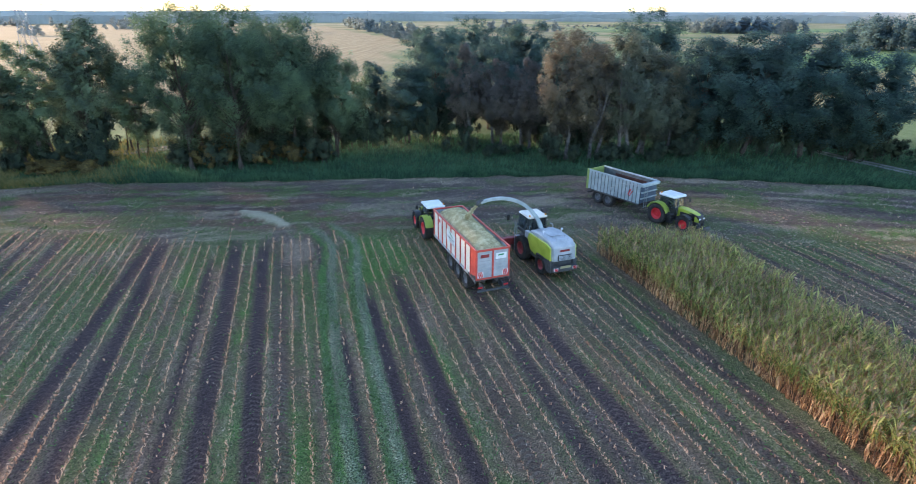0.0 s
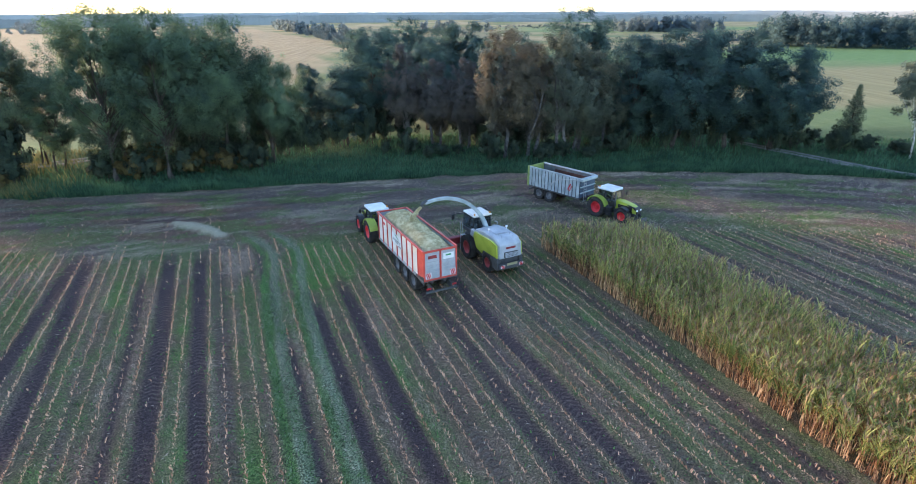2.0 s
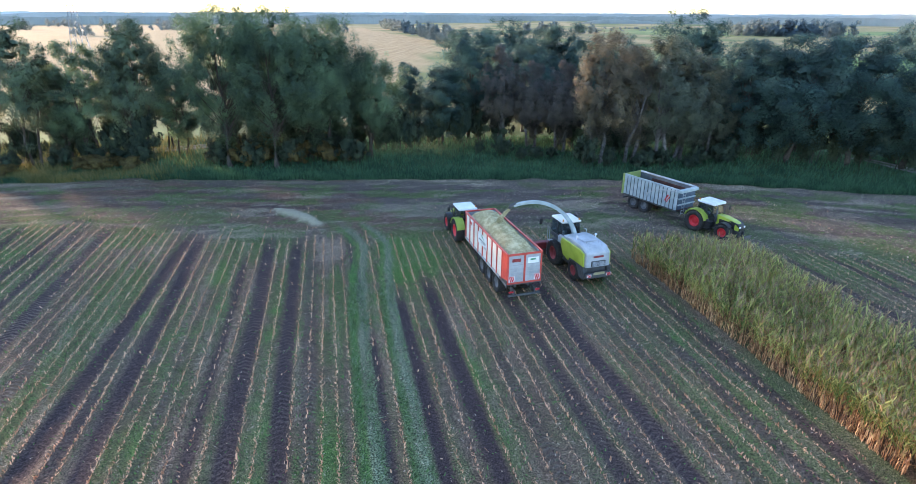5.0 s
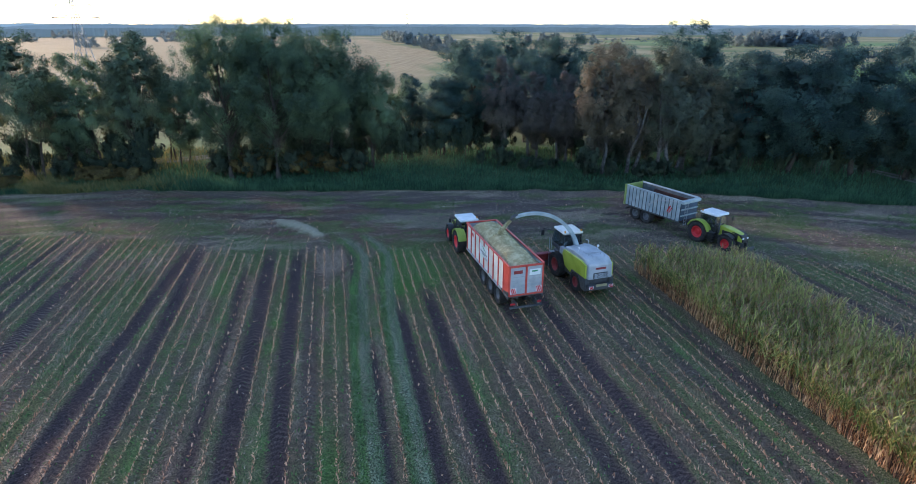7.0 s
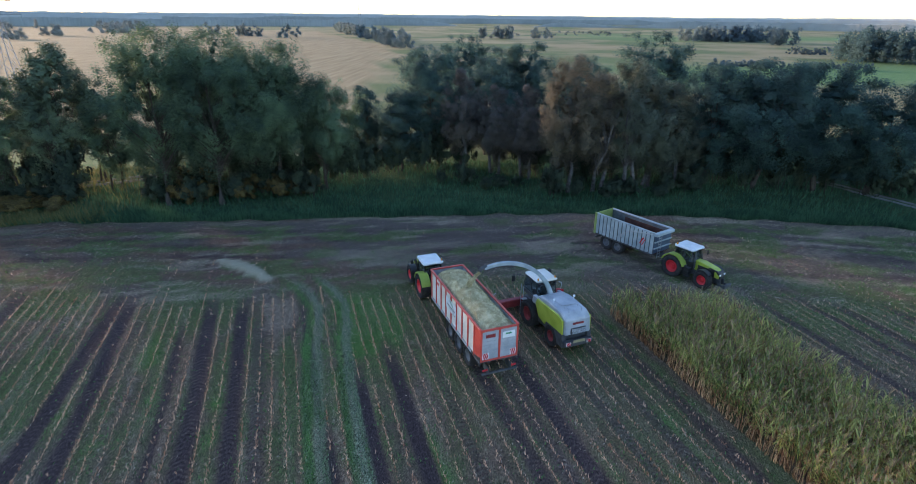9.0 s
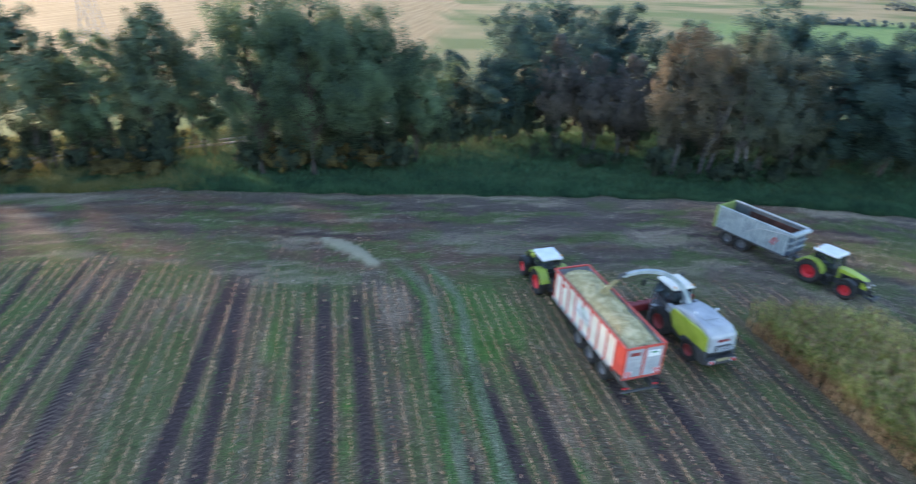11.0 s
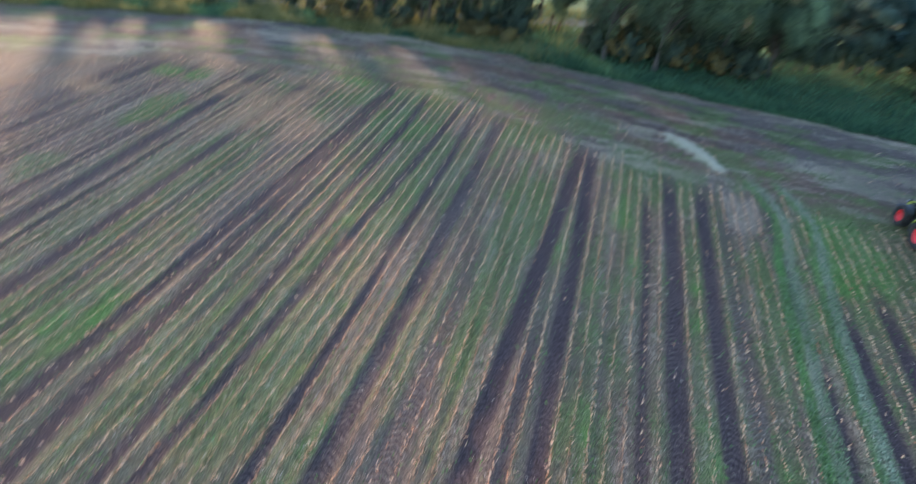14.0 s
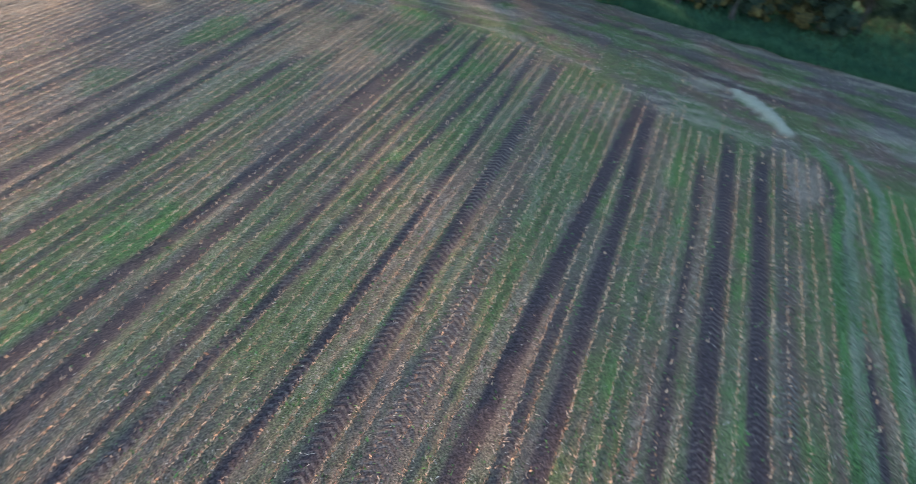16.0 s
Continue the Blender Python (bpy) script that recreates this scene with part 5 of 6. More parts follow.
def make_tractor(label):
    t = thing("tractor", label, "tractor", "tractors with trailers")
    for s in (1, -1):
        wheel(t, 0.0, 0.90 * s, 1.0, 0.70, M["red"], s, "bright red rim", 24)
        wheel(t, 2.90, 0.86 * s, 0.76, 0.58, M["red"], s, "bright red rim", 20)
        # rear mudguard, an arched shell
        bm = bmesh.new()
        arc = [(1.16 * math.sin(a), 1.0 + 1.16 * math.cos(a)) for a in np.linspace(-1.25, 1.30, 14)]
        arc += [(1.08 * math.sin(a), 1.0 + 1.08 * math.cos(a)) for a in np.linspace(1.30, -1.25, 14)]
        prism(bm, arc, 0.52 * s, 1.24 * s, 0.012)
        part("mudguard", bm, M["guard"], t, "lime green mudguard")
        bm = bmesh.new()
        arc = [(2.90 + 0.86 * math.sin(a), 0.78 + 0.86 * math.cos(a)) for a in np.linspace(-1.0, 0.75, 9)]
        arc += [(2.90 + 0.82 * math.sin(a), 0.78 + 0.82 * math.cos(a)) for a in np.linspace(0.75, -1.0, 9)]
        prism(bm, arc, 0.60 * s, 1.12 * s, 0.008)
        part("front_mudguard", bm, M["black"], t)
        # cab steps, mirror, work lamp
        bm = bmesh.new()
        for k in range(4):
            box(bm, 1.15, 1.60, min(0.55 * s, 0.98 * s), max(0.55 * s, 0.98 * s), 0.45 + 0.27 * k, 0.49 + 0.27 * k, 0.01)
        box(bm, 1.12, 1.16, min(0.60 * s, 0.98 * s), max(0.60 * s, 0.98 * s), 0.40, 1.45, 0.01)
        part("cab_steps", bm, M["dark"], t)
        bm = bmesh.new()
        tube(bm, [(1.72, 0.78 * s, 2.55), (1.80, 1.15 * s, 2.62), (1.80, 1.18 * s, 2.5)], 0.022, 6)
        box(bm, 1.76, 1.82, 1.18 * s - 0.11, 1.18 * s + 0.11, 2.18, 2.52, 0.02)
        part("mirror", bm, M["black"], t)
        bm = bmesh.new()
        box(bm, 4.02, 4.07, 0.30 * s - 0.10, 0.30 * s + 0.10, 1.36, 1.50, 0.015)
        part("headlight", bm, M["lamp"], t)
    bm = bmesh.new()
    box(bm, -0.55, 2.3, -0.36, 0.36, 0.62, 1.25, 0.05)
    box(bm, 2.2, 3.9, -0.30, 0.30, 0.58, 1.05, 0.05)
    tube(bm, [(0, -0.7, 1.0), (0, 0.7, 1.0)], 0.20, 10)
    tube(bm, [(2.9, -0.7, 0.76), (2.9, 0.7, 0.76)], 0.14, 10)
    part("chassis", bm, M["dark"], t)
    bm = bmesh.new()
    prism(bm, [(1.62, 1.05), (1.62, 1.98), (2.2, 1.97), (3.3, 1.84), (3.85, 1.66), (4.02, 1.36), (4.02, 1.05)], -0.37, 0.37, 0.08)
    part("bonnet", bm, M["lime"], t)
    bm = bmesh.new()
    prism(bm, [(3.62, 1.06), (3.66, 1.70), (3.90, 1.66), (4.08, 1.36), (4.08, 1.06)], -0.33, 0.33, 0.05)
    for s in (1, -1):
        box(bm, 2.0, 3.55, 0.375 * s - 0.014, 0.375 * s + 0.014, 1.10, 1.66, 0.01)
    part("grille", bm, M["black"], t, "black radiator grille")
    for s in (1, -1):
        bm = bmesh.new()
        prism(bm, [(2.9, 1.72), (3.2, 1.80), (3.86, 1.68), (4.06, 1.40), (3.9, 1.40), (3.7, 1.60)], s * 0.20, s * 0.385, 0.01)
        part("bonnet_stripe", bm, M["black"], t, "black stripe on the bonnet")
    bm = bmesh.new()
    tube(bm, [(1.75, -0.52, 1.35), (1.75, -0.52, 2.2), (1.72, -0.52, 2.75)], [0.085, 0.085, 0.055], 10)
    part("exhaust_pipe", bm, M["dark"], t)
    # cab
    bm = bmesh.new()
    prism(bm, [(-0.10, 1.10), (-0.20, 1.75), (1.68, 1.75), (1.60, 1.10)], -0.62, 0.62, 0.03)
    part("cab_floor", bm, M["black"], t)
    bm = bmesh.new()
    prism(bm, [(-0.19, 1.76), (-0.02, 2.74), (1.40, 2.74), (1.66, 1.76)], -0.70, 0.70, 0.05)
    pane = part("cab_window", bm, M["glass"], t, "dark tinted cab glass")
    pane.visible_shadow = False
    for s in (1, -1):
        for a, b in (((-0.20, 1.74), (-0.03, 2.78)), ((1.69, 1.74), (1.43, 2.78)), ((0.62, 1.74), (0.66, 2.78))):
            bm = bmesh.new()
            tube(bm, [(a[0], 0.70 * s, a[1]), (b[0], 0.70 * s, b[1])], 0.035, 6)
            part("cab_post", bm, M["black"], t)
    bm = bmesh.new()
    box(bm, 0.35, 0.85, -0.26, 0.26, 1.78, 1.92, 0.05)
    box(bm, 0.28, 0.42, -0.26, 0.26, 1.85, 2.40, 0.05)
    tube(bm, [(1.38, 0, 1.78), (1.20, 0, 2.10)], 0.03, 6)
    part("seat", bm, M["dark"], t)
    bm = bmesh.new()
    box(bm, -0.24, 1.62, -0.86, 0.86, 2.76, 2.97, 0.085)
    roof = part("cab_roof", bm, M["white"], t, "smooth white cab roof")
    bm = bmesh.new()
    box(bm, 0.1, 1.25, -0.55, 0.55, 2.972, 2.985, 0.004)
    part("roof_hatch", bm, M["white"], roof)
    bm = bmesh.new()
    box(bm, -0.20, 1.58, -0.83, 0.83, 2.725, 2.765, 0.015)
    part("roof_rim", bm, M["black"], roof, "black rim under the roof")
    for x in (-0.26, 1.64):
        for s in (1, -1):
            bm = bmesh.new()
            box(bm, x - 0.03, x + 0.03, 0.55 * s - 0.10, 0.55 * s + 0.10, 2.80, 2.92, 0.015)
            part("work_lamp", bm, M["lamp"], roof)
    bm = bmesh.new()
    tube(bm, [(0.0, -0.74, 2.97), (0.0, -0.74, 3.10), (0.0, -0.74, 3.13)], [0.06, 0.06, 0.02], 10)
    part("beacon", bm, M["amber"], t)
    # front linkage and rear hitch
    bm = bmesh.new()
    for s in (1, -1):
        box(bm, 4.0, 4.65, 0.34 * s - 0.05, 0.34 * s + 0.05, 0.50, 0.66, 0.02)
        box(bm, 3.9, 4.15, 0.28 * s - 0.06, 0.28 * s + 0.06, 0.5, 1.0, 0.02)
    box(bm, 4.5, 4.7, -0.5, 0.5, 0.48, 0.78, 0.03)
    part("front_linkage", bm, M["dark"], t)
    bm = bmesh.new()
    for s in (1, -1):
        box(bm, -1.25, -0.35, 0.42 * s - 0.04, 0.42 * s + 0.04, 0.62, 0.74, 0.02)
        tube(bm, [(-0.45, 0.42 * s, 1.35), (-1.0, 0.42 * s, 0.72)], 0.03, 6)
    box(bm, -0.85, -0.45, -0.16, 0.16, 0.42, 0.62, 0.02)
    part("rear_hitch", bm, M["dark"], t)
    bm = bmesh.new()
    box(bm, 0.75, 1.55, -0.98, -0.50, 0.55, 1.25, 0.08)
    part("fuel_tank", bm, M["black"], t)
    return t


def make_silage_trailer():
    """Tridem silage trailer, origin below the rear end; x ahead."""
    L, W, Z0, Z1 = 9.3, 1.25, 1.45, 3.70
    t = thing("silage_trailer", "orange and cream tridem silage trailer heaped with chopped maize", "trailer", "tractors with trailers")
    bm = bmesh.new()
    box(bm, 0.0, L, -W, W, Z0 - 0.10, Z0, 0.02)
    part("load_floor", bm, M["dark"], t)
    for s in (1, -1):
        # outer skin of single panels between orange posts
        bm = bmesh.new()
        box(bm, 0.05, L, min(s * (W - 0.05), s * (W - 0.03)), max(s * (W - 0.05), s * (W - 0.03)), Z0, Z1 - 0.02, 0.0)
        wall = part("side_wall", bm, M["galv"], t)
        posts = [0.95 + (L - 1.15) * k / 8 for k in range(9)]
        for a, b in zip(posts, posts[1:]):
            bm = bmesh.new()
            box(bm, a + 0.07, b - 0.07, min(s * (W - 0.03), s * W), max(s * (W - 0.03), s * W), Z0 + 0.10, Z1 - 0.12, 0.008)
            part("panel", bm, M["cream"], wall)
        for a in posts:
            bm = bmesh.new()
            box(bm, a - 0.06, a + 0.06, min(s * (W - 0.03), s * (W + 0.06)), max(s * (W - 0.03), s * (W + 0.06)), Z0 - 0.05, Z1 - 0.05, 0.015)
            part("post", bm, M["orange"], wall)
        bm = bmesh.new()
        box(bm, -0.02, L + 0.02, min(s * (W - 0.07), s * (W + 0.08)), max(s * (W - 0.07), s * (W + 0.08)), Z1 - 0.08, Z1 + 0.04, 0.02)
        part("top_rail", bm, M["orange"], wall)
        bm = bmesh.new()
        box(bm, 0.0, L, min(s * (W - 0.05), s * (W + 0.05)), max(s * (W - 0.05), s * (W + 0.05)), Z0 - 0.10, Z0 + 0.08, 0.02)
        part("bottom_rail", bm, M["grey"], wall)
        bm = bmesh.new()
        prism(bm, [(0.0, Z0 + 0.35), (0.0, Z1 - 0.05), (0.88, Z1 - 0.05), (0.88, Z0 + 0.10)], s * (W - 0.02), s * (W + 0.03), 0.01)
        part("corner_panel", bm, M["orange"], wall)
        bm = bmesh.new()
        prism(bm, [(-0.05, Z0 - 0.25), (-0.05, Z0 + 0.33), (1.35, Z0 + 0.08), (1.35, Z0 - 0.10)], s * (W - 0.01), s * (W + 0.05), 0.01)
        part("guard_plate", bm, M["dark"], wall, "dark grey guard plate")
        # advertising board and a small sign
        bm = bmesh.new()
        box(bm, 3.95, 5.85, min(s * (W + 0.065), s * (W + 0.085)), max(s * (W + 0.065), s * (W + 0.085)), Z0 + 0.95, Z1 - 0.42, 0.004)
        board = part("sign_board", bm, M["white"], wall, "white board with a green emblem")
        bm = bmesh.new()
        y0, y1 = sorted((s * (W + 0.086), s * (W + 0.091)))
        prism(bm, [(4.95, Z1 - 0.50), (5.30, Z1 - 0.50), (4.45, Z1 - 0.82), (4.35, Z1 - 0.80)], y0, y1)
        part("emblem", bm, M["logo"], board)
        bm = bmesh.new()
        box(bm, 4.15, 5.65, y0, y1, Z1 - 0.98, Z1 - 0.90, 0.0)
        box(bm, 4.30, 5.20, y0, y1, Z1 - 1.10, Z1 - 1.06, 0.0)
        box(bm, 4.05, 4.60, y0, y1, Z1 - 1.28, Z1 - 1.22, 0.0)
        part("lettering_bars", bm, M["print"], board)
        bm = bmesh.new()
        box(bm, 7.55, 8.15, min(s * (W + 0.002), s * (W + 0.012)), max(s * (W + 0.002), s * (W + 0.012)), Z1 - 0.62, Z1 - 0.40, 0.003)
        part("name_plate", bm, M["red"], wall, "small dark red name plate")
    # headboard with the load kept below its mesh
    bm = bmesh.new()
    box(bm, L - 0.06, L, -W, W, Z0, Z1 - 0.05, 0.01)
    head = part("headboard", bm, M["grey"], t)
    bm = bmesh.new()
    box(bm, L - 0.08, L + 0.06, -W, W, Z1 - 0.08, Z1 + 0.04, 0.02)
    for y in (-0.9, -0.3, 0.3, 0.9):
        box(bm, L + 0.0, L + 0.07, y - 0.05, y + 0.05, Z0, Z1 - 0.05, 0.01)
    part("head_frame", bm, M["orange"], head)
    # two rear doors in an orange frame
    for s in (1, -1):
        bm = bmesh.new()
        box(bm, -0.03, 0.02, min(s * 0.05, s * (W - 0.08)), max(s * 0.05, s * (W - 0.08)), Z0 + 0.12, Z1 - 0.12, 0.01)
        door = part("rear_door", bm, M["silver"], t)
        for k in range(4):
            bm = bmesh.new()
            box(bm, -0.05, -0.031, min(s * 0.10, s * (W - 0.14)), max(s * 0.10, s * (W - 0.14)), Z0 + 0.62 + 0.26 * k, Z0 + 0.66 + 0.26 * k, 0.005)
            part("rib", bm, M["grey"], door)
        bm = bmesh.new()
        for a, b, c, d in ((0.0, 0.07, Z0 + 0.02, Z1), (W - 0.10, W + 0.02, Z0 + 0.02, Z1), (0.0, W, Z1 - 0.13, Z1 + 0.02), (0.0, W, Z0 + 0.02, Z0 + 0.14)):
            box(bm, -0.07, 0.0, min(s * a, s * b), max(s * a, s * b), c, d, 0.012)
        part("door_frame", bm, M["orange"], door)
        stripes(t, -0.075, s * 0.93, Z0 + 0.42, 0.42, 0.42, "red and white striped warning board")
        bm = bmesh.new()
        box(bm, -0.20, -0.12, min(s * 0.75, s * 1.15), max(s * 0.75, s * 1.15), 0.86, 0.98, 0.02)
        part("tail_light", bm, M["red"], t)
    bm = bmesh.new()
    box(bm, -0.052, -0.033, -1.02, -0.22, Z1 - 0.80, Z1 - 0.36, 0.004)
    plate = part("rear_board", bm, M["white"], t, "white board with a green emblem")
    bm = bmesh.new()
    box(bm, -0.058, -0.053, -0.80, -0.40, Z1 - 0.56, Z1 - 0.45, 0.0)
    part("emblem", bm, M["logo"], plate)
    bm = bmesh.new()
    box(bm, -0.045, -0.031, 0.28, 0.92, Z1 - 0.60, Z1 - 0.36, 0.003)
    part("name_plate", bm, M["darkred"], t, "dark red name plate")
    # frame, running gear, bumper, drawbar
    bm = bmesh.new()
    for s in (1, -1):
        box(bm, 0.3, L + 0.2, s * 0.50 - 0.09, s * 0.50 + 0.09, 1.02, 1.32, 0.02)
    for x in (1.0, 3.2, 5.4, 7.6):
        box(bm, x - 0.08, x + 0.08, -0.9, 0.9, 1.08, 1.30, 0.02)
    part("chassis", bm, M["dark"], t)
    bm = bmesh.new()
    box(bm, -0.25, -0.12, -1.2, 1.2, 0.60, 0.74, 0.02)
    for s in (1, -1):
        box(bm, -0.22, 0.5, s * 0.75 - 0.05, s * 0.75 + 0.05, 0.65, 1.1, 0.02)
    part("bumper", bm, M["dark"], t)
    bm = bmesh.new()
    prism(bm, [(L - 0.4, 1.30), (L - 0.4, 0.95), (L + 1.75, 0.52), (L + 1.75, 0.66), (L + 0.3, 1.25)], -0.22, 0.22, 0.03)
    tube(bm, [(L + 0.5, 0.35, 0.1), (L + 0.5, 0.35, 1.1)], 0.06, 8)
    part("drawbar", bm, M["orange"], t)
    for x in (2.05, 3.65, 5.25):
        bm = bmesh.new()
        tube(bm, [(x, -0.9, 0.70), (x, 0.9, 0.70)], 0.09, 8)
        part("axle", bm, M["dark"], t)
        for s in (1, -1):
            wheel(t, x, 0.98 * s, 0.73, 0.62, M["rim"], s, "grey steel rim", 20)
    for s in (1, -1):
        bm = bmesh.new()
        box(bm, 0.9, 5.95, min(s * 0.72, s * 1.26), max(s * 0.72, s * 1.26), 1.405, 1.425, 0.0)
        box(bm, 5.95, 6.0, min(s * 0.72, s * 1.26), max(s * 0.72, s * 1.26), 0.85, 1.42, 0.01)
        part("mudguard", bm, M["black"], t)
    return t


def chaff_heap(x0, x1, w, z, high, seed, name, label, m):
    """A heaped load: an uneven domed top on straight sides."""
    nx, ny = 70, 24
    xs, ys = np.linspace(x0, x1, nx), np.linspace(-w, w, ny)
    Xh, Yh = np.meshgrid(xs, ys)
    k = (Xh - x0) / (x1 - x0)
    dome = (1 - (np.abs(Yh) / w) ** 2.2) * np.interp(k, [0, 0.12, 0.5, 0.85, 1], [0.15, 0.7, 0.8, 1.0, 0.35])
    Zh = z + high * dome + 0.22 * (lumps(Xh + seed, Yh, 0.9) - 0.5) + 0.10 * (lumps(Xh, Yh + seed, 0.3) - 0.5)
    v = np.stack([Xh.ravel(), Yh.ravel(), Zh.ravel()], 1)
    idx = np.arange(nx * ny).reshape(ny, nx)
    f = np.stack([idx[:-1, :-1], idx[:-1, 1:], idx[1:, 1:], idx[1:, :-1]], -1).reshape(-1, 4)
    skirt = np.concatenate([idx[0], idx[:, -1], idx[-1][::-1], idx[:, 0][::-1]])
    low = v[skirt].copy()
    low[:, 2] = z - 1.6
    o = len(v)
    n = len(skirt)
    i = np.arange(n)
    side = np.stack([skirt, skirt[(i + 1) % n], o + (i + 1) % n, o + i], 1)
    me = mesh_np(name, np.concatenate([v, low]), np.concatenate([f, side]), [M["chaff"]])
    ob = new(name, me)
    ob.matrix_basis = m
    tagged(ob, label, "load", kind="stuff")
    # loose flakes on the top
    g = np.random.default_rng(seed)
    n = 5000
    pick = g.integers(0, len(f), n)
    c = v[f[pick]].mean(1) + g.normal(0, 0.05, (n, 3)) * np.array([1, 1, 0.3])
    a, b = g.normal(0, 0.035, (n, 3)), g.normal(0, 0.02, (n, 3))
    q = np.stack([c - a, c - b, c + a, c + b], 1).reshape(-1, 3)
    fl = new("chaff_flakes", mesh_np("chaff_flakes", q, np.arange(4 * n).reshape(-1, 4), [M["chaff"]]))
    fl.matrix_basis = m
    tagged(fl, "loose pale maize flakes on the trailer load", "load", kind="stuff")


def make_harvester():
    """Forage harvester, origin below the front axle; x ahead."""
    t = thing("forage_harvester", "lime green and silver self-propelled forage harvester with raised spout", "harvester")
    for s in (1, -1):
        wheel(t, 0.0, 1.05 * s, 0.98, 0.72, M["darkred"], s, "dull red rim", 24)
        wheel(t, -3.0, 0.92 * s, 0.74, 0.58, M["darkred"], s, "dull red rim", 20)
        bm = bmesh.new()
        prism(bm, [(-4.35, 1.55), (-4.25, 2.55), (-3.6, 2.72), (-0.95, 2.62), (-0.75, 2.2), (-1.25, 1.35), (-2.1, 1.15), (-2.3, 1.55)], s * 1.0, s * 1.14, 0.03)
        part("side_panel", bm, M["lime"], t, "lime green side panel")
        bm = bmesh.new()
        prism(bm, [(-4.5, 0.62), (-4.4, 1.52), (-2.35, 1.50), (-2.15, 1.10), (-2.3, 0.9), (-2.6, 1.4), (-3.0, 1.56), (-3.4, 1.45), (-3.75, 1.0), (-3.8, 0.62)], s * 0.85, s * 1.16, 0.03)
        part("rear_skirt", bm, M["dark"], t, "dark grey rear wheel skirt")
        bm = bmesh.new()
        prism(bm, [(-1.2, 2.62), (-0.35, 2.62), (-0.25, 2.05), (-1.05, 2.05)], s * 0.85, s * 1.13, 0.03)
        part("shoulder_panel", bm, M["silver"], t)
        bm = bmesh.new()
        for k in range(5):
            box(bm, 0.70, 1.00, min(s * 0.95, s * 1.35), max(s * 0.95, s * 1.35), 0.5 + 0.3 * k, 0.54 + 0.3 * k, 0.01)
        for x in (0.68, 1.02):
            tube(bm, [(x, s * 1.35, 0.4), (x, s * 1.35, 2.9)], 0.02, 6)
        part("ladder", bm, M["grey"], t)
        bm = bmesh.new()
        tube(bm, [(1.35, s * 0.85, 3.3), (1.9, s * 1.5, 3.35), (1.9, s * 1.55, 3.2)], 0.025, 6)
        box(bm, 1.86, 1.94, s * 1.55 - 0.13, s * 1.55 + 0.13, 2.75, 3.22, 0.02)
        part("mirror", bm, M["black"], t)
    bm = bmesh.new()
    box(bm, -4.2, 1.0, -0.95, 0.95, 0.75, 1.9, 0.05)
    box(bm, 0.6, 2.1, -0.55, 0.55, 0.5, 1.35, 0.08)
    tube(bm, [(0, -1.0, 0.98), (0, 1.0, 0.98)], 0.22, 10)
    tube(bm, [(-3.0, -1.0, 0.74), (-3.0, 1.0, 0.74)], 0.14, 10)
    part("chassis", bm, M["dark"], t)
    bm = bmesh.new()
    prism(bm, [(-4.55, 1.5), (-4.42, 2.62), (-3.9, 2.95), (-2.2, 3.02), (-1.0, 2.85), (-0.6, 2.5), (-0.6, 1.9), (-4.2, 1.5)], -0.99, 0.99, 0.09)
    hood = part("engine_cover", bm, M["silver"], t, "silver white engine cover")
    bm = bmesh.new()
    box(bm, -3.2, -1.9, -0.55, 0.55, 3.0, 3.05, 0.02)
    part("top_hatch", bm, M["silver"], hood)
    bm = bmesh.new()
    for s in (1, -1):
        tube(bm, [(-4.0, 0.5 * s, 2.92), (-4.0, 0.5 * s, 3.16), (-3.5, 0.5 * s, 3.16), (-3.5, 0.5 * s, 2.95)], 0.02, 6)
    part("hand_rail", bm, M["grey"], hood)
    bm = bmesh.new()
    box(bm, -4.60, -4.50, -0.58, 0.58, 1.58, 2.02, 0.02)
    grille = part("rear_grille", bm, M["dark"], hood, "dark slatted rear grille")
    bm = bmesh.new()
    for k in range(5):
        box(bm, -4.64, -4.61, -0.54, 0.54, 1.62 + 0.08 * k, 1.655 + 0.08 * k, 0.005)
    part("grille_slats", bm, M["silver"], hood)
    bm = bmesh.new()
    box(bm, -4.525, -4.49, -0.42, 0.42, 2.25, 2.40, 0.006)
    part("name_plate", bm, M["darkred"], hood, "dull red maker's strip")
    bm = bmesh.new()
    box(bm, -4.75, -4.35, -1.06, 1.06, 0.72, 1.10, 0.05)
    part("counterweight", bm, M["dark"], t)
    bm = bmesh.new()
    box(bm, -4.80, -4.755, -0.45, 0.45, 1.02, 1.22, 0.01)
    part("tow_plate", bm, M["plate"], t, "dull yellow plate")
    for s in (1, -1):
        stripes(t, -4.765, 0.80 * s, 0.98, 0.36, 0.24, "red and white striped warning board")
    # cab
    bm = bmesh.new()
    prism(bm, [(-0.30, 1.95), (-0.30, 2.25), (1.55, 2.25), (1.75, 1.95)], -0.8, 0.8, 0.03)
    part("cab_floor", bm, M["dark"], t)
    bm = bmesh.new()
    prism(bm, [(-0.28, 2.26), (-0.20, 3.42), (1.28, 3.42), (1.72, 2.26)], -0.77, 0.77, 0.05)
    pane = part("cab_window", bm, M["glass"], t, "dark tinted cab glass")
    pane.visible_shadow = False
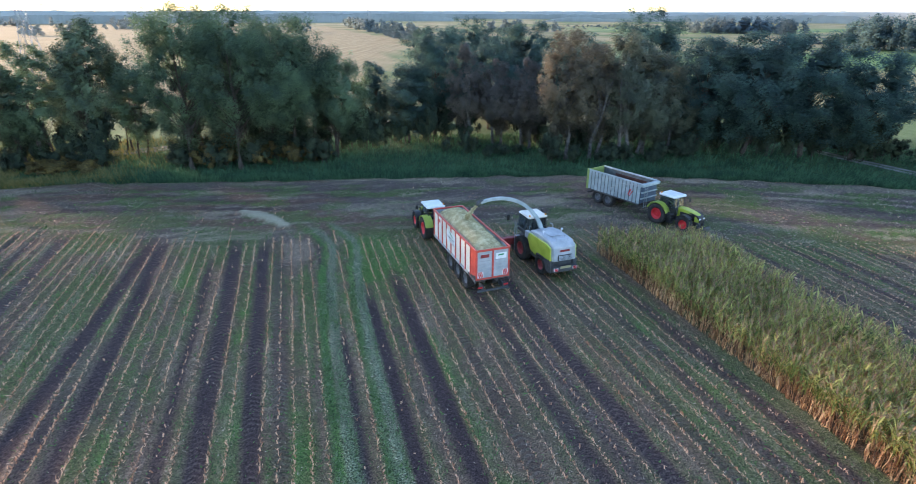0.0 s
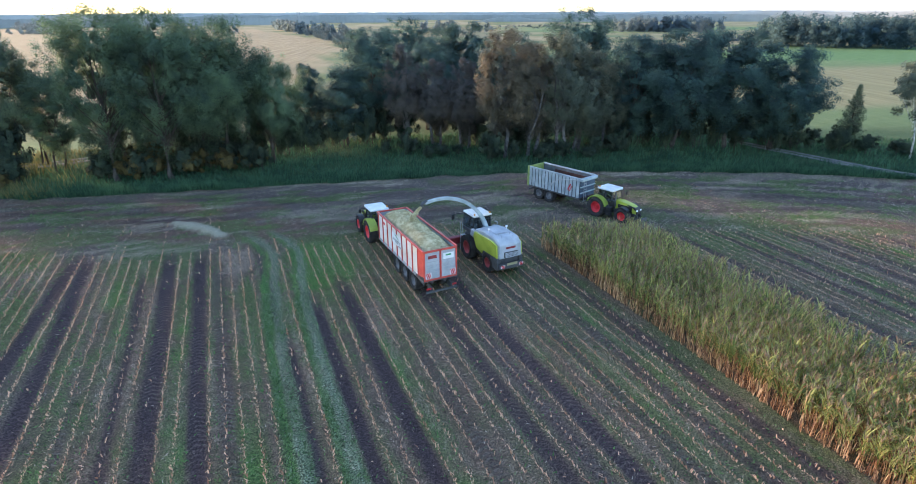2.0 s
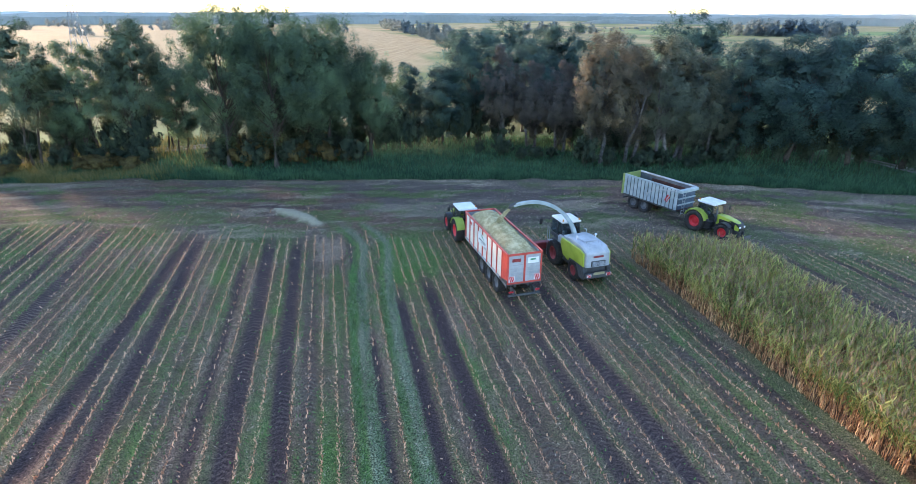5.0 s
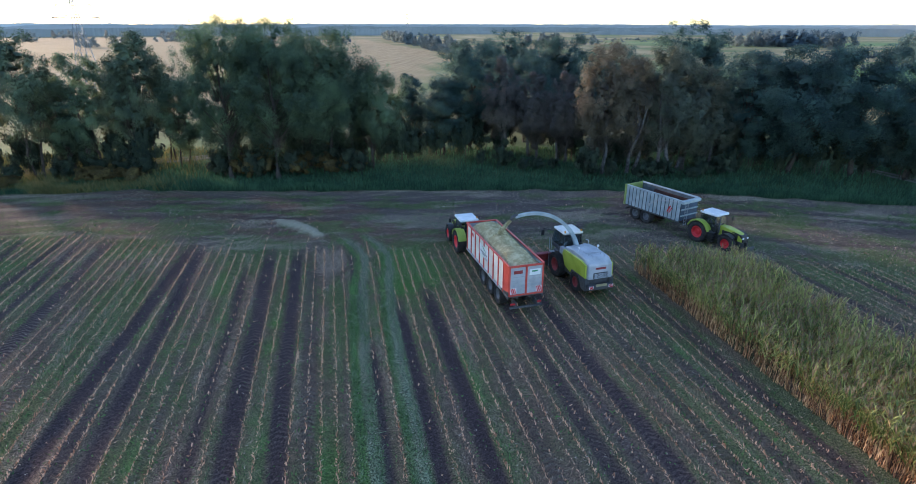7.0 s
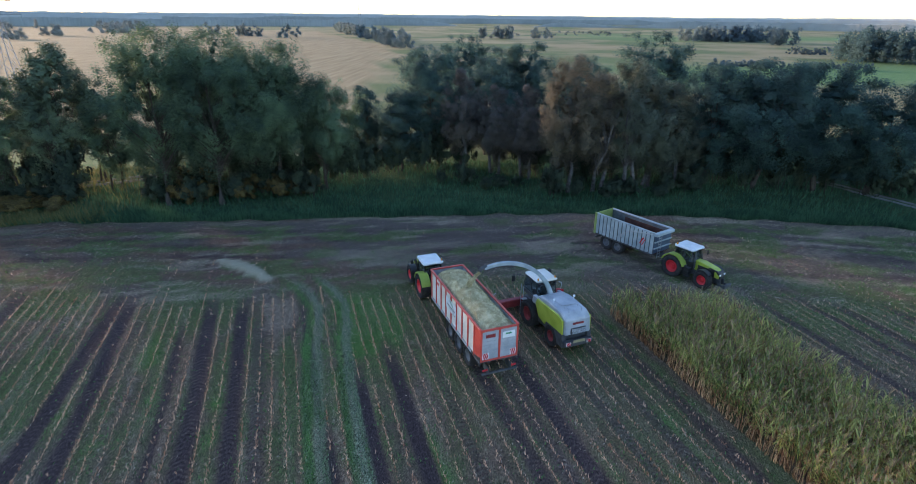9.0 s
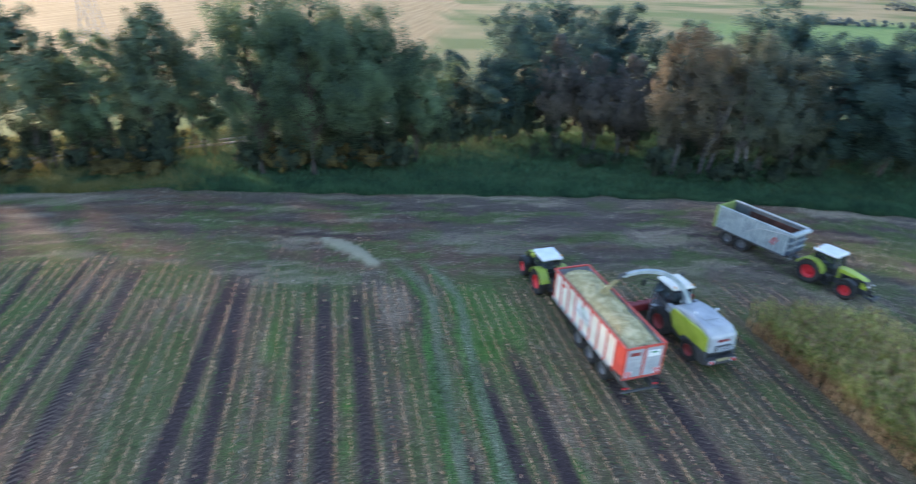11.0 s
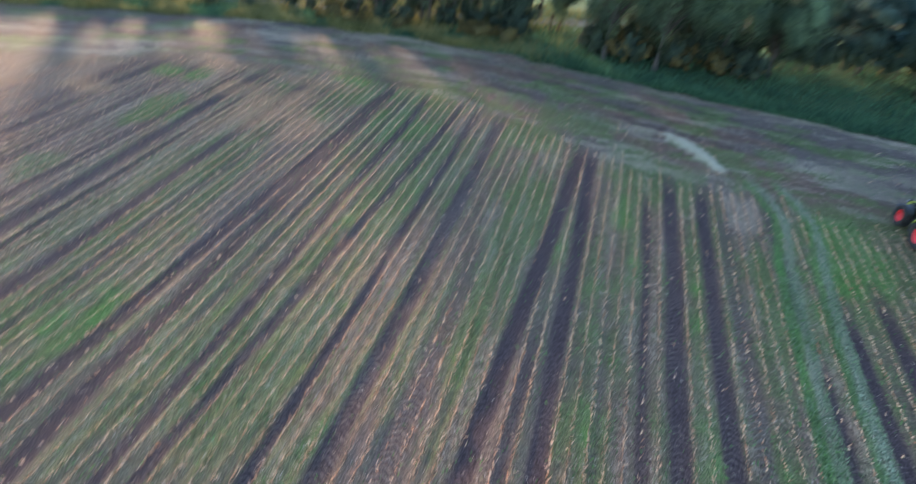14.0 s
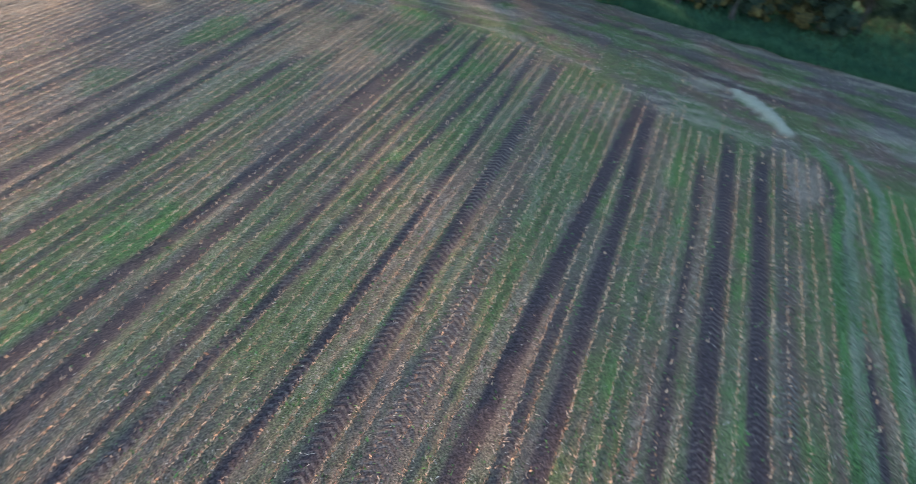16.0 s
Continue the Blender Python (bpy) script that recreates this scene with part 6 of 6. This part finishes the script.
    for s in (1, -1):
        for a, b in (((-0.29, 2.22), (-0.22, 3.45)), ((1.75, 2.22), (1.30, 3.45)), ((0.55, 2.22), (0.55, 3.45))):
            bm = bmesh.new()
            tube(bm, [(a[0], 0.78 * s, a[1]), (b[0], 0.78 * s, b[1])], 0.035, 6)
            part("cab_post", bm, M["black"], t)
    bm = bmesh.new()
    box(bm, 0.2, 0.75, -0.28, 0.28, 2.28, 2.45, 0.05)
    box(bm, 0.15, 0.30, -0.28, 0.28, 2.40, 3.00, 0.05)
    part("seat", bm, M["dark"], t)
    bm = bmesh.new()
    box(bm, -0.36, 1.52, -0.86, 0.86, 3.44, 3.62, 0.085)
    part("cab_roof", bm, M["cream"], t, "pale cream cab roof")
    for s in (1, -1):
        bm = bmesh.new()
        tube(bm, [(-0.2, 0.7 * s, 3.60), (-0.2, 0.7 * s, 3.74), (-0.2, 0.7 * s, 3.77)], [0.06, 0.06, 0.02], 10)
        part("beacon", bm, M["amber"], t)
        bm = bmesh.new()
        tube(bm, [(-2.6, 0.8 * s, 2.9), (-2.6, 0.8 * s, 3.25)], 0.02, 6)
        box(bm, -2.66, -2.54, 0.8 * s - 0.08, 0.8 * s + 0.08, 3.2, 3.34, 0.02)
        part("work_lamp", bm, M["lamp"], t)
    # discharge spout: a square curved duct that swings out to the left
    base, turn = Vector((-0.95, 0.0, 2.6)), radians(SPOUT_TURN)
    out = Vector((math.cos(turn), math.sin(turn), 0))
    side = Vector((-out.y, out.x, 0))
    bm = bmesh.new()
    n, rings = 18, []
    for k in range(n):
        f = k / (n - 1)
        ang = radians(78) * (1 - f) ** 1.15 - radians(14) * f ** 2.2
        if k == 0:
            p = base.copy()
        else:
            p = p + (out * math.cos(ang) + Vector((0, 0, 1)) * math.sin(ang)) * (SPOUT_LONG / (n - 1))
        upw = -out * math.sin(ang) + Vector((0, 0, 1)) * math.cos(ang)
        w, hgt = 0.16 - 0.05 * f, 0.155 - 0.06 * f
        rings.append([bm.verts.new(p + side * a * w + upw * b * hgt) for a, b in ((-1, -1), (1, -1), (1, 1), (-1, 1))])
    for a, b in zip(rings, rings[1:]):
        for k in range(4):
            bm.faces.new((a[k], a[(k + 1) % 4], b[(k + 1) % 4], b[k]))
    bm.faces.new(rings[0][::-1]), bm.faces.new(rings[-1])
    spout = part("spout", bm, M["galv"], t, "pale grey curved discharge spout")
    bm = bmesh.new()
    flap = p + out * 0.35 - Vector((0, 0, 0.22))
    tube(bm, [p - out * 0.15 + Vector((0, 0, 0.16)), p + out * 0.25, flap], [0.13, 0.16, 0.12], 4)
    part("spout_flap", bm, M["dark"], spout)
    bm = bmesh.new()
    tube(bm, [base - Vector((0, 0, 0.3)), base + Vector((0, 0, 0.15))], [0.42, 0.38], 16)
    part("spout_ring", bm, M["dark"], spout)
    # maize header
    bm = bmesh.new()
    box(bm, 2.0, 2.5, -2.9, 2.9, 0.45, 1.05, 0.06)
    header = part("maize_header", bm, M["darkred"], t, "wide dull red maize header")
    for k in range(8):
        bm = bmesh.new()
        y = -2.6 + 5.2 * k / 7
        prism(bm, [(2.3, 0.25), (2.3, 0.85), (2.9, 0.62), (3.7, 0.22), (3.7, 0.16)], y - 0.16, y + 0.16, 0.03)
        part("row_point", bm, M["darkred"], header)
    for s in (1, -1):
        bm = bmesh.new()
        tube(bm, [(2.3, 2.95 * s, 0.9), (2.3, 3.0 * s, 1.65), (2.35, 2.75 * s, 1.75)], 0.03, 6)
        part("crop_guide", bm, M["white"], header)
        bm = bmesh.new()
        prism(bm, [(2.0, 0.2), (2.0, 1.2), (2.7, 0.95), (3.9, 0.3), (3.9, 0.18)], s * 2.9, s * 3.06, 0.02)
        part("end_divider", bm, M["red"], header)
    return t, p + out * 0.35 - Vector((0, 0, 0.25))


def make_grey_trailer():
    """Tandem trailer with slatted steel sides, origin below the rear end; x ahead."""
    L, W, Z0, Z1 = 6.8, 1.20, 1.35, 3.30
    t = thing("push_off_trailer", "empty grey steel tandem trailer with a green tailgate", "trailer", "tractors with trailers")
    bm = bmesh.new()
    box(bm, 0, L, -W, W, Z0 - 0.08, Z0, 0.01)
    part("load_floor", bm, M["rust"], t)
    for s in (1, -1):
        bm = bmesh.new()
        box(bm, 0.0, L, min(s * (W - 0.06), s * W), max(s * (W - 0.06), s * W), Z0, Z1, 0.01)
        # wall colour paints the shade between the slats
        wall = part("side_wall", bm, M["slot"], t, "recessed side wall with painted gap shade")
        for k in range(15):
            x = 0.23 + (L - 0.46) * k / 14
            bm = bmesh.new()
            box(bm, x - 0.175, x + 0.175, min(s * W, s * (W + 0.07)), max(s * W, s * (W + 0.07)), Z0 - 0.05, Z1 - 0.04, 0.03)
            part("slat", bm, M["galv"], wall)
        bm = bmesh.new()
        box(bm, -0.05, L + 0.05, min(s * (W - 0.09), s * (W + 0.09)), max(s * (W - 0.09), s * (W + 0.09)), Z1 - 0.05, Z1 + 0.09, 0.03)
        part("top_rail", bm, M["galv"], wall)
        bm = bmesh.new()
        box(bm, 0.0, L, min(s * (W - 0.02), s * (W + 0.08)), max(s * (W - 0.02), s * (W + 0.08)), Z0 - 0.14, Z0, 0.02)
        part("bottom_rail", bm, M["dark"], wall)
        bm = bmesh.new()
        tube(bm, [(3.2, s * (W + 0.12), Z0 + 0.75), (4.2, s * (W + 0.12), Z0 + 1.45), (6.6, s * (W + 0.12), Z1 - 0.1)], 0.045, 6)
        box(bm, 3.1, 3.3, s * (W + 0.12) - 0.05, s * (W + 0.12) + 0.05, Z0 + 0.55, Z0 + 0.85, 0.02)
        part("swing_arm", bm, M["grey"], wall)
        bm = bmesh.new()
        y0, y1 = sorted((s * (W + 0.075), s * (W + 0.085)))
        prism(bm, [(5.30, Z0 + 0.62), (5.42, Z0 + 0.58), (5.74, Z0 + 1.22), (5.62, Z0 + 1.28)], y0, y1)
        prism(bm, [(5.52, Z0 + 0.52), (5.60, Z0 + 0.50), (5.92, Z0 + 1.10), (5.84, Z0 + 1.14)], y0, y1)
        part("emblem", bm, M["red"], wall, "red emblem on the side")
        # inner lining seen from above
        bm = bmesh.new()
        box(bm, 1.6, L - 0.1, min(s * (W - 0.10), s * (W - 0.065)), max(s * (W - 0.10), s * (W - 0.065)), Z0, Z1 - 0.35, 0.01)
        part("inner_lining", bm, M["rust"], wall, "rusty brown lining")
        for x in (2.55, 3.95):
            wheel(t, x - 1.1, 0.95 * s, 0.70, 0.60, M["rim"], s, "grey steel rim", 20)
    bm = bmesh.new()
    box(bm, -0.09, 0.0, -W, W, Z0 - 0.1, Z1 + 0.08, 0.02)
    gate = part("tailgate", bm, M["olive"], t, "olive green tailgate")
    for s in (1, -1):
        bm = bmesh.new()
        box(bm, -0.16, 0.12, min(s * (W - 0.02), s * (W + 0.12)), max(s * (W - 0.02), s * (W + 0.12)), Z0 - 0.1, Z1 + 0.1, 0.03)
        part("gate_post", bm, M["olive"], gate)
    for k in range(5):
        bm = bmesh.new()
        y = -0.9 + 0.45 * k
        box(bm, -0.13, -0.09, y - 0.04, y + 0.04, Z0, Z1, 0.01)
        part("rib", bm, M["olive"], gate)
    bm = bmesh.new()
    box(bm, L - 0.08, L, -W, W, Z0, Z1 - 0.05, 0.01)
    head = part("headboard", bm, M["blue"], t, "dark blue headboard")
    bm = bmesh.new()
    box(bm, L - 0.12, L + 0.30, -W - 0.08, W + 0.08, Z1 - 0.25, Z1 + 0.05, 0.06)
    part("head_cap", bm, M["galv"], head)
    for z in (Z0 + 0.5, Z0 + 1.1):
        bm = bmesh.new()
        box(bm, L, L + 0.12, -W, W, z - 0.06, z + 0.06, 0.02)
        part("cross_bar", bm, M["galv"], head)
    bm = bmesh.new()
    for x in (-0.78, -0.42):
        tube(bm, [(L + 0.18, x, 0.9), (L + 0.18, x, Z1 - 0.3)], 0.025, 6)
    for k in range(7):
        tube(bm, [(L + 0.18, -0.78, 1.0 + 0.3 * k), (L + 0.18, -0.42, 1.0 + 0.3 * k)], 0.018, 6)
    part("ladder", bm, M["grey"], head)
    bm = bmesh.new()
    for s in (1, -1):
        box(bm, 0.2, L, s * 0.45 - 0.08, s * 0.45 + 0.08, 0.95, 1.27, 0.02)
    for x in (1.45, 2.85):
        tube(bm, [(x, -0.85, 0.66), (x, 0.85, 0.66)], 0.09, 8)
    box(bm, -0.1, 0.1, -1.1, 1.1, 0.75, 0.9, 0.02)
    part("chassis", bm, M["dark"], t)
    bm = bmesh.new()
    prism(bm, [(L - 0.4, 1.25), (L - 0.4, 0.95), (L + 1.7, 0.55), (L + 1.7, 0.70), (L + 0.3, 1.2)], -0.2, 0.2, 0.03)
    part("drawbar", bm, M["dark"], t)
    for s in (1, -1):
        bm = bmesh.new()
        box(bm, 0.7, 3.6, min(s * 0.68, s * 1.24), max(s * 0.68, s * 1.24), 1.30, 1.345, 0.0)
        part("mudguard", bm, M["black"], t)
    return t


SPOUT_TURN, SPOUT_LONG = 86.0, 6.6
T_AT = (-0.95, 36.65, 115.0)          # silage trailer: rear end and heading
trailer = make_silage_trailer()
trailer.matrix_basis = pose(T_AT[0], T_AT[1], 0, 0, 0, T_AT[2])
chaff_heap(0.15, 8.6, 1.17, 3.42, 0.82, 3, "chopped_maize", "heap of pale green chopped maize filling the trailer", trailer.matrix_basis)
tractor = make_tractor("lime green tractor with white roof hitched to a silage trailer")
tractor.matrix_basis = pose(-6.25, 47.6, 0, 0, 0, 115.0)
second = copy_thing(tractor, pose(15.1, 53.6, 0, 0, 0, -52.0))
tagged(second, "lime green tractor with white cab roof pulling the empty grey trailer")
harvester, mouth = make_harvester()
harvester.matrix_basis = pose(2.35, 44.0, 0, 0, 0, 116.0)
grey = make_grey_trailer()
grey.matrix_basis = pose(9.6, 60.6, 0, 0, 0, -51.0)


def stream():
    """The jet of chopped maize from the spout into the load."""
    g = np.random.default_rng(8)
    a = harvester.matrix_basis @ mouth
    b = trailer.matrix_basis @ Vector((5.0, 0.1, 4.05))
    n = 5200
    k = g.random(n) ** 0.85
    p = np.outer(1 - k, np.array(a)) + np.outer(k, np.array(b))
    p[:, 2] += 0.35 * k * (1 - k)
    p += g.normal(size=(n, 3)) * (0.035 + 0.055 * k ** 2)[:, None]
    run = (np.array(b) - np.array(a)) / (b - a).length
    s, q = g.normal(0, 0.02, (n, 3)) + run * 0.07, g.normal(0, 0.022, (n, 3))
    v = np.stack([p - s, p - q, p + s, p + q], 1).reshape(-1, 3)
    tagged(new("chaff_stream", mesh_np("chaff_stream", v, np.arange(4 * n).reshape(-1, 4), [M["chaff"]])), "jet of chopped maize falling from the spout", "chaff", kind="stuff")


stream()


# ---------------------------------------------------------------- pylons, fence, track
def pylon(x, y, h, turn):
    t = thing("power_pylon", "grey steel lattice power pylon standing in the far field", "pylon", "power pylons")
    bm = bmesh.new()
    lv = [0, 0.2, 0.38, 0.54, 0.68, 0.80, 0.90, 1.0]
    half = lambda f: 0.085 * h * (1 - f) ** 1.25 + 0.014 * h
    for sx, sy in ((1, 1), (1, -1), (-1, 1), (-1, -1)):
        tube(bm, [(sx * half(f), sy * half(f), f * h) for f in lv], 0.085, 4)
    for f0, f1 in zip(lv, lv[1:]):
        a, b = half(f0), half(f1)
        for s in (1, -1):
            for p0, p1 in (((-a, s * a), (b, s * b)), ((a, s * a), (-b, s * b)), ((s * a, -a), (s * b, b)), ((s * a, a), (s * b, -b))):
                tube(bm, [(*p0, f0 * h), (*p1, f1 * h)], 0.045, 4)
    part("mast", bm, M["steel"], t)
    for f, w in ((0.76, 0.25), (0.885, 0.185)):
        bm = bmesh.new()
        for s in (1, -1):
            tube(bm, [(0, 0.35, f * h + 0.9), (s * w * h, 0, f * h + 0.1)], 0.09, 4)
            tube(bm, [(0, -0.35, f * h), (s * w * h, 0, f * h)], 0.12, 4)
            for k in (0.25, 0.5, 0.75):
                tube(bm, [(s * w * h * k, 0, f * h), (s * w * h * (k - 0.12), 0, f * h + 0.9 * (1 - k) + 0.1)], 0.05, 4)
        arm = part("cross_arm", bm, M["steel"], t)
        for s in (1, -1):
            for k in (0.5, 0.97):
                bm = bmesh.new()
                tube(bm, [(s * w * h * k, 0, f * h), (s * w * h * k, 0, f * h - 1.7)], [0.09, 0.06], 6)
                part("insulator", bm, M["steel"], arm)
    t.matrix_basis = pose(x, y, 0, 0, 0, turn)
    return t


first = pylon(-135, 158, 27.0, 12)
copy_thing(first, pose(-163.5, 700, 0, 0, 0, 8) @ Matrix.Diagonal((1.25, 1.25, 1.28, 1)))


def gravel_track(name, xs, ys, half, label):
    """A low-crowned track along a smooth line."""
    n = 90
    k = np.linspace(0, 1, n)
    cx, cy = np.interp(k, np.linspace(0, 1, len(xs)), xs), np.interp(k, np.linspace(0, 1, len(ys)), ys)
    for _ in range(12):
        cx[1:-1], cy[1:-1] = (cx[:-2] + cx[2:] + 2 * cx[1:-1]) / 4, (cy[:-2] + cy[2:] + 2 * cy[1:-1]) / 4
    tx, ty = np.gradient(cx), np.gradient(cy)
    ln = np.hypot(tx, ty)
    px, py = -ty / ln, tx / ln
    cols = [(-half - 0.5, -0.25), (-half, 0.14), (-half * 0.35, 0.13), (-half * 0.3, -0.1), (half * 0.3, -0.1), (half * 0.35, 0.13), (half, 0.14), (half + 0.5, -0.25)]
    v = np.concatenate([np.stack([cx + px * o, cy + py * o, np.full(n, z)], 1) for o, z in cols])
    i = np.arange(n - 1)
    f = np.concatenate([np.stack([i + a * n, i + 1 + a * n, i + 1 + (a + 1) * n, i + (a + 1) * n], 1) for a in range(len(cols) - 1)])
    tagged(new(name, mesh_np(name, v, f, [M["roadgrey"]])), label, "track", kind="structure")


gravel_track("road_1", [44, 49.3, 54.6, 62, 74, 100], [86, 76.6, 67.3, 60, 52, 38], 0.9, "narrow pale gravel track beside the trees")
gravel_track("road_2", [-130, -101.5, -83.3, -63.3, -50, -38, -20], [28, 45.2, 56.3, 69.6, 78.6, 88, 103], 1.3, "pale farm lane behind the hedge")
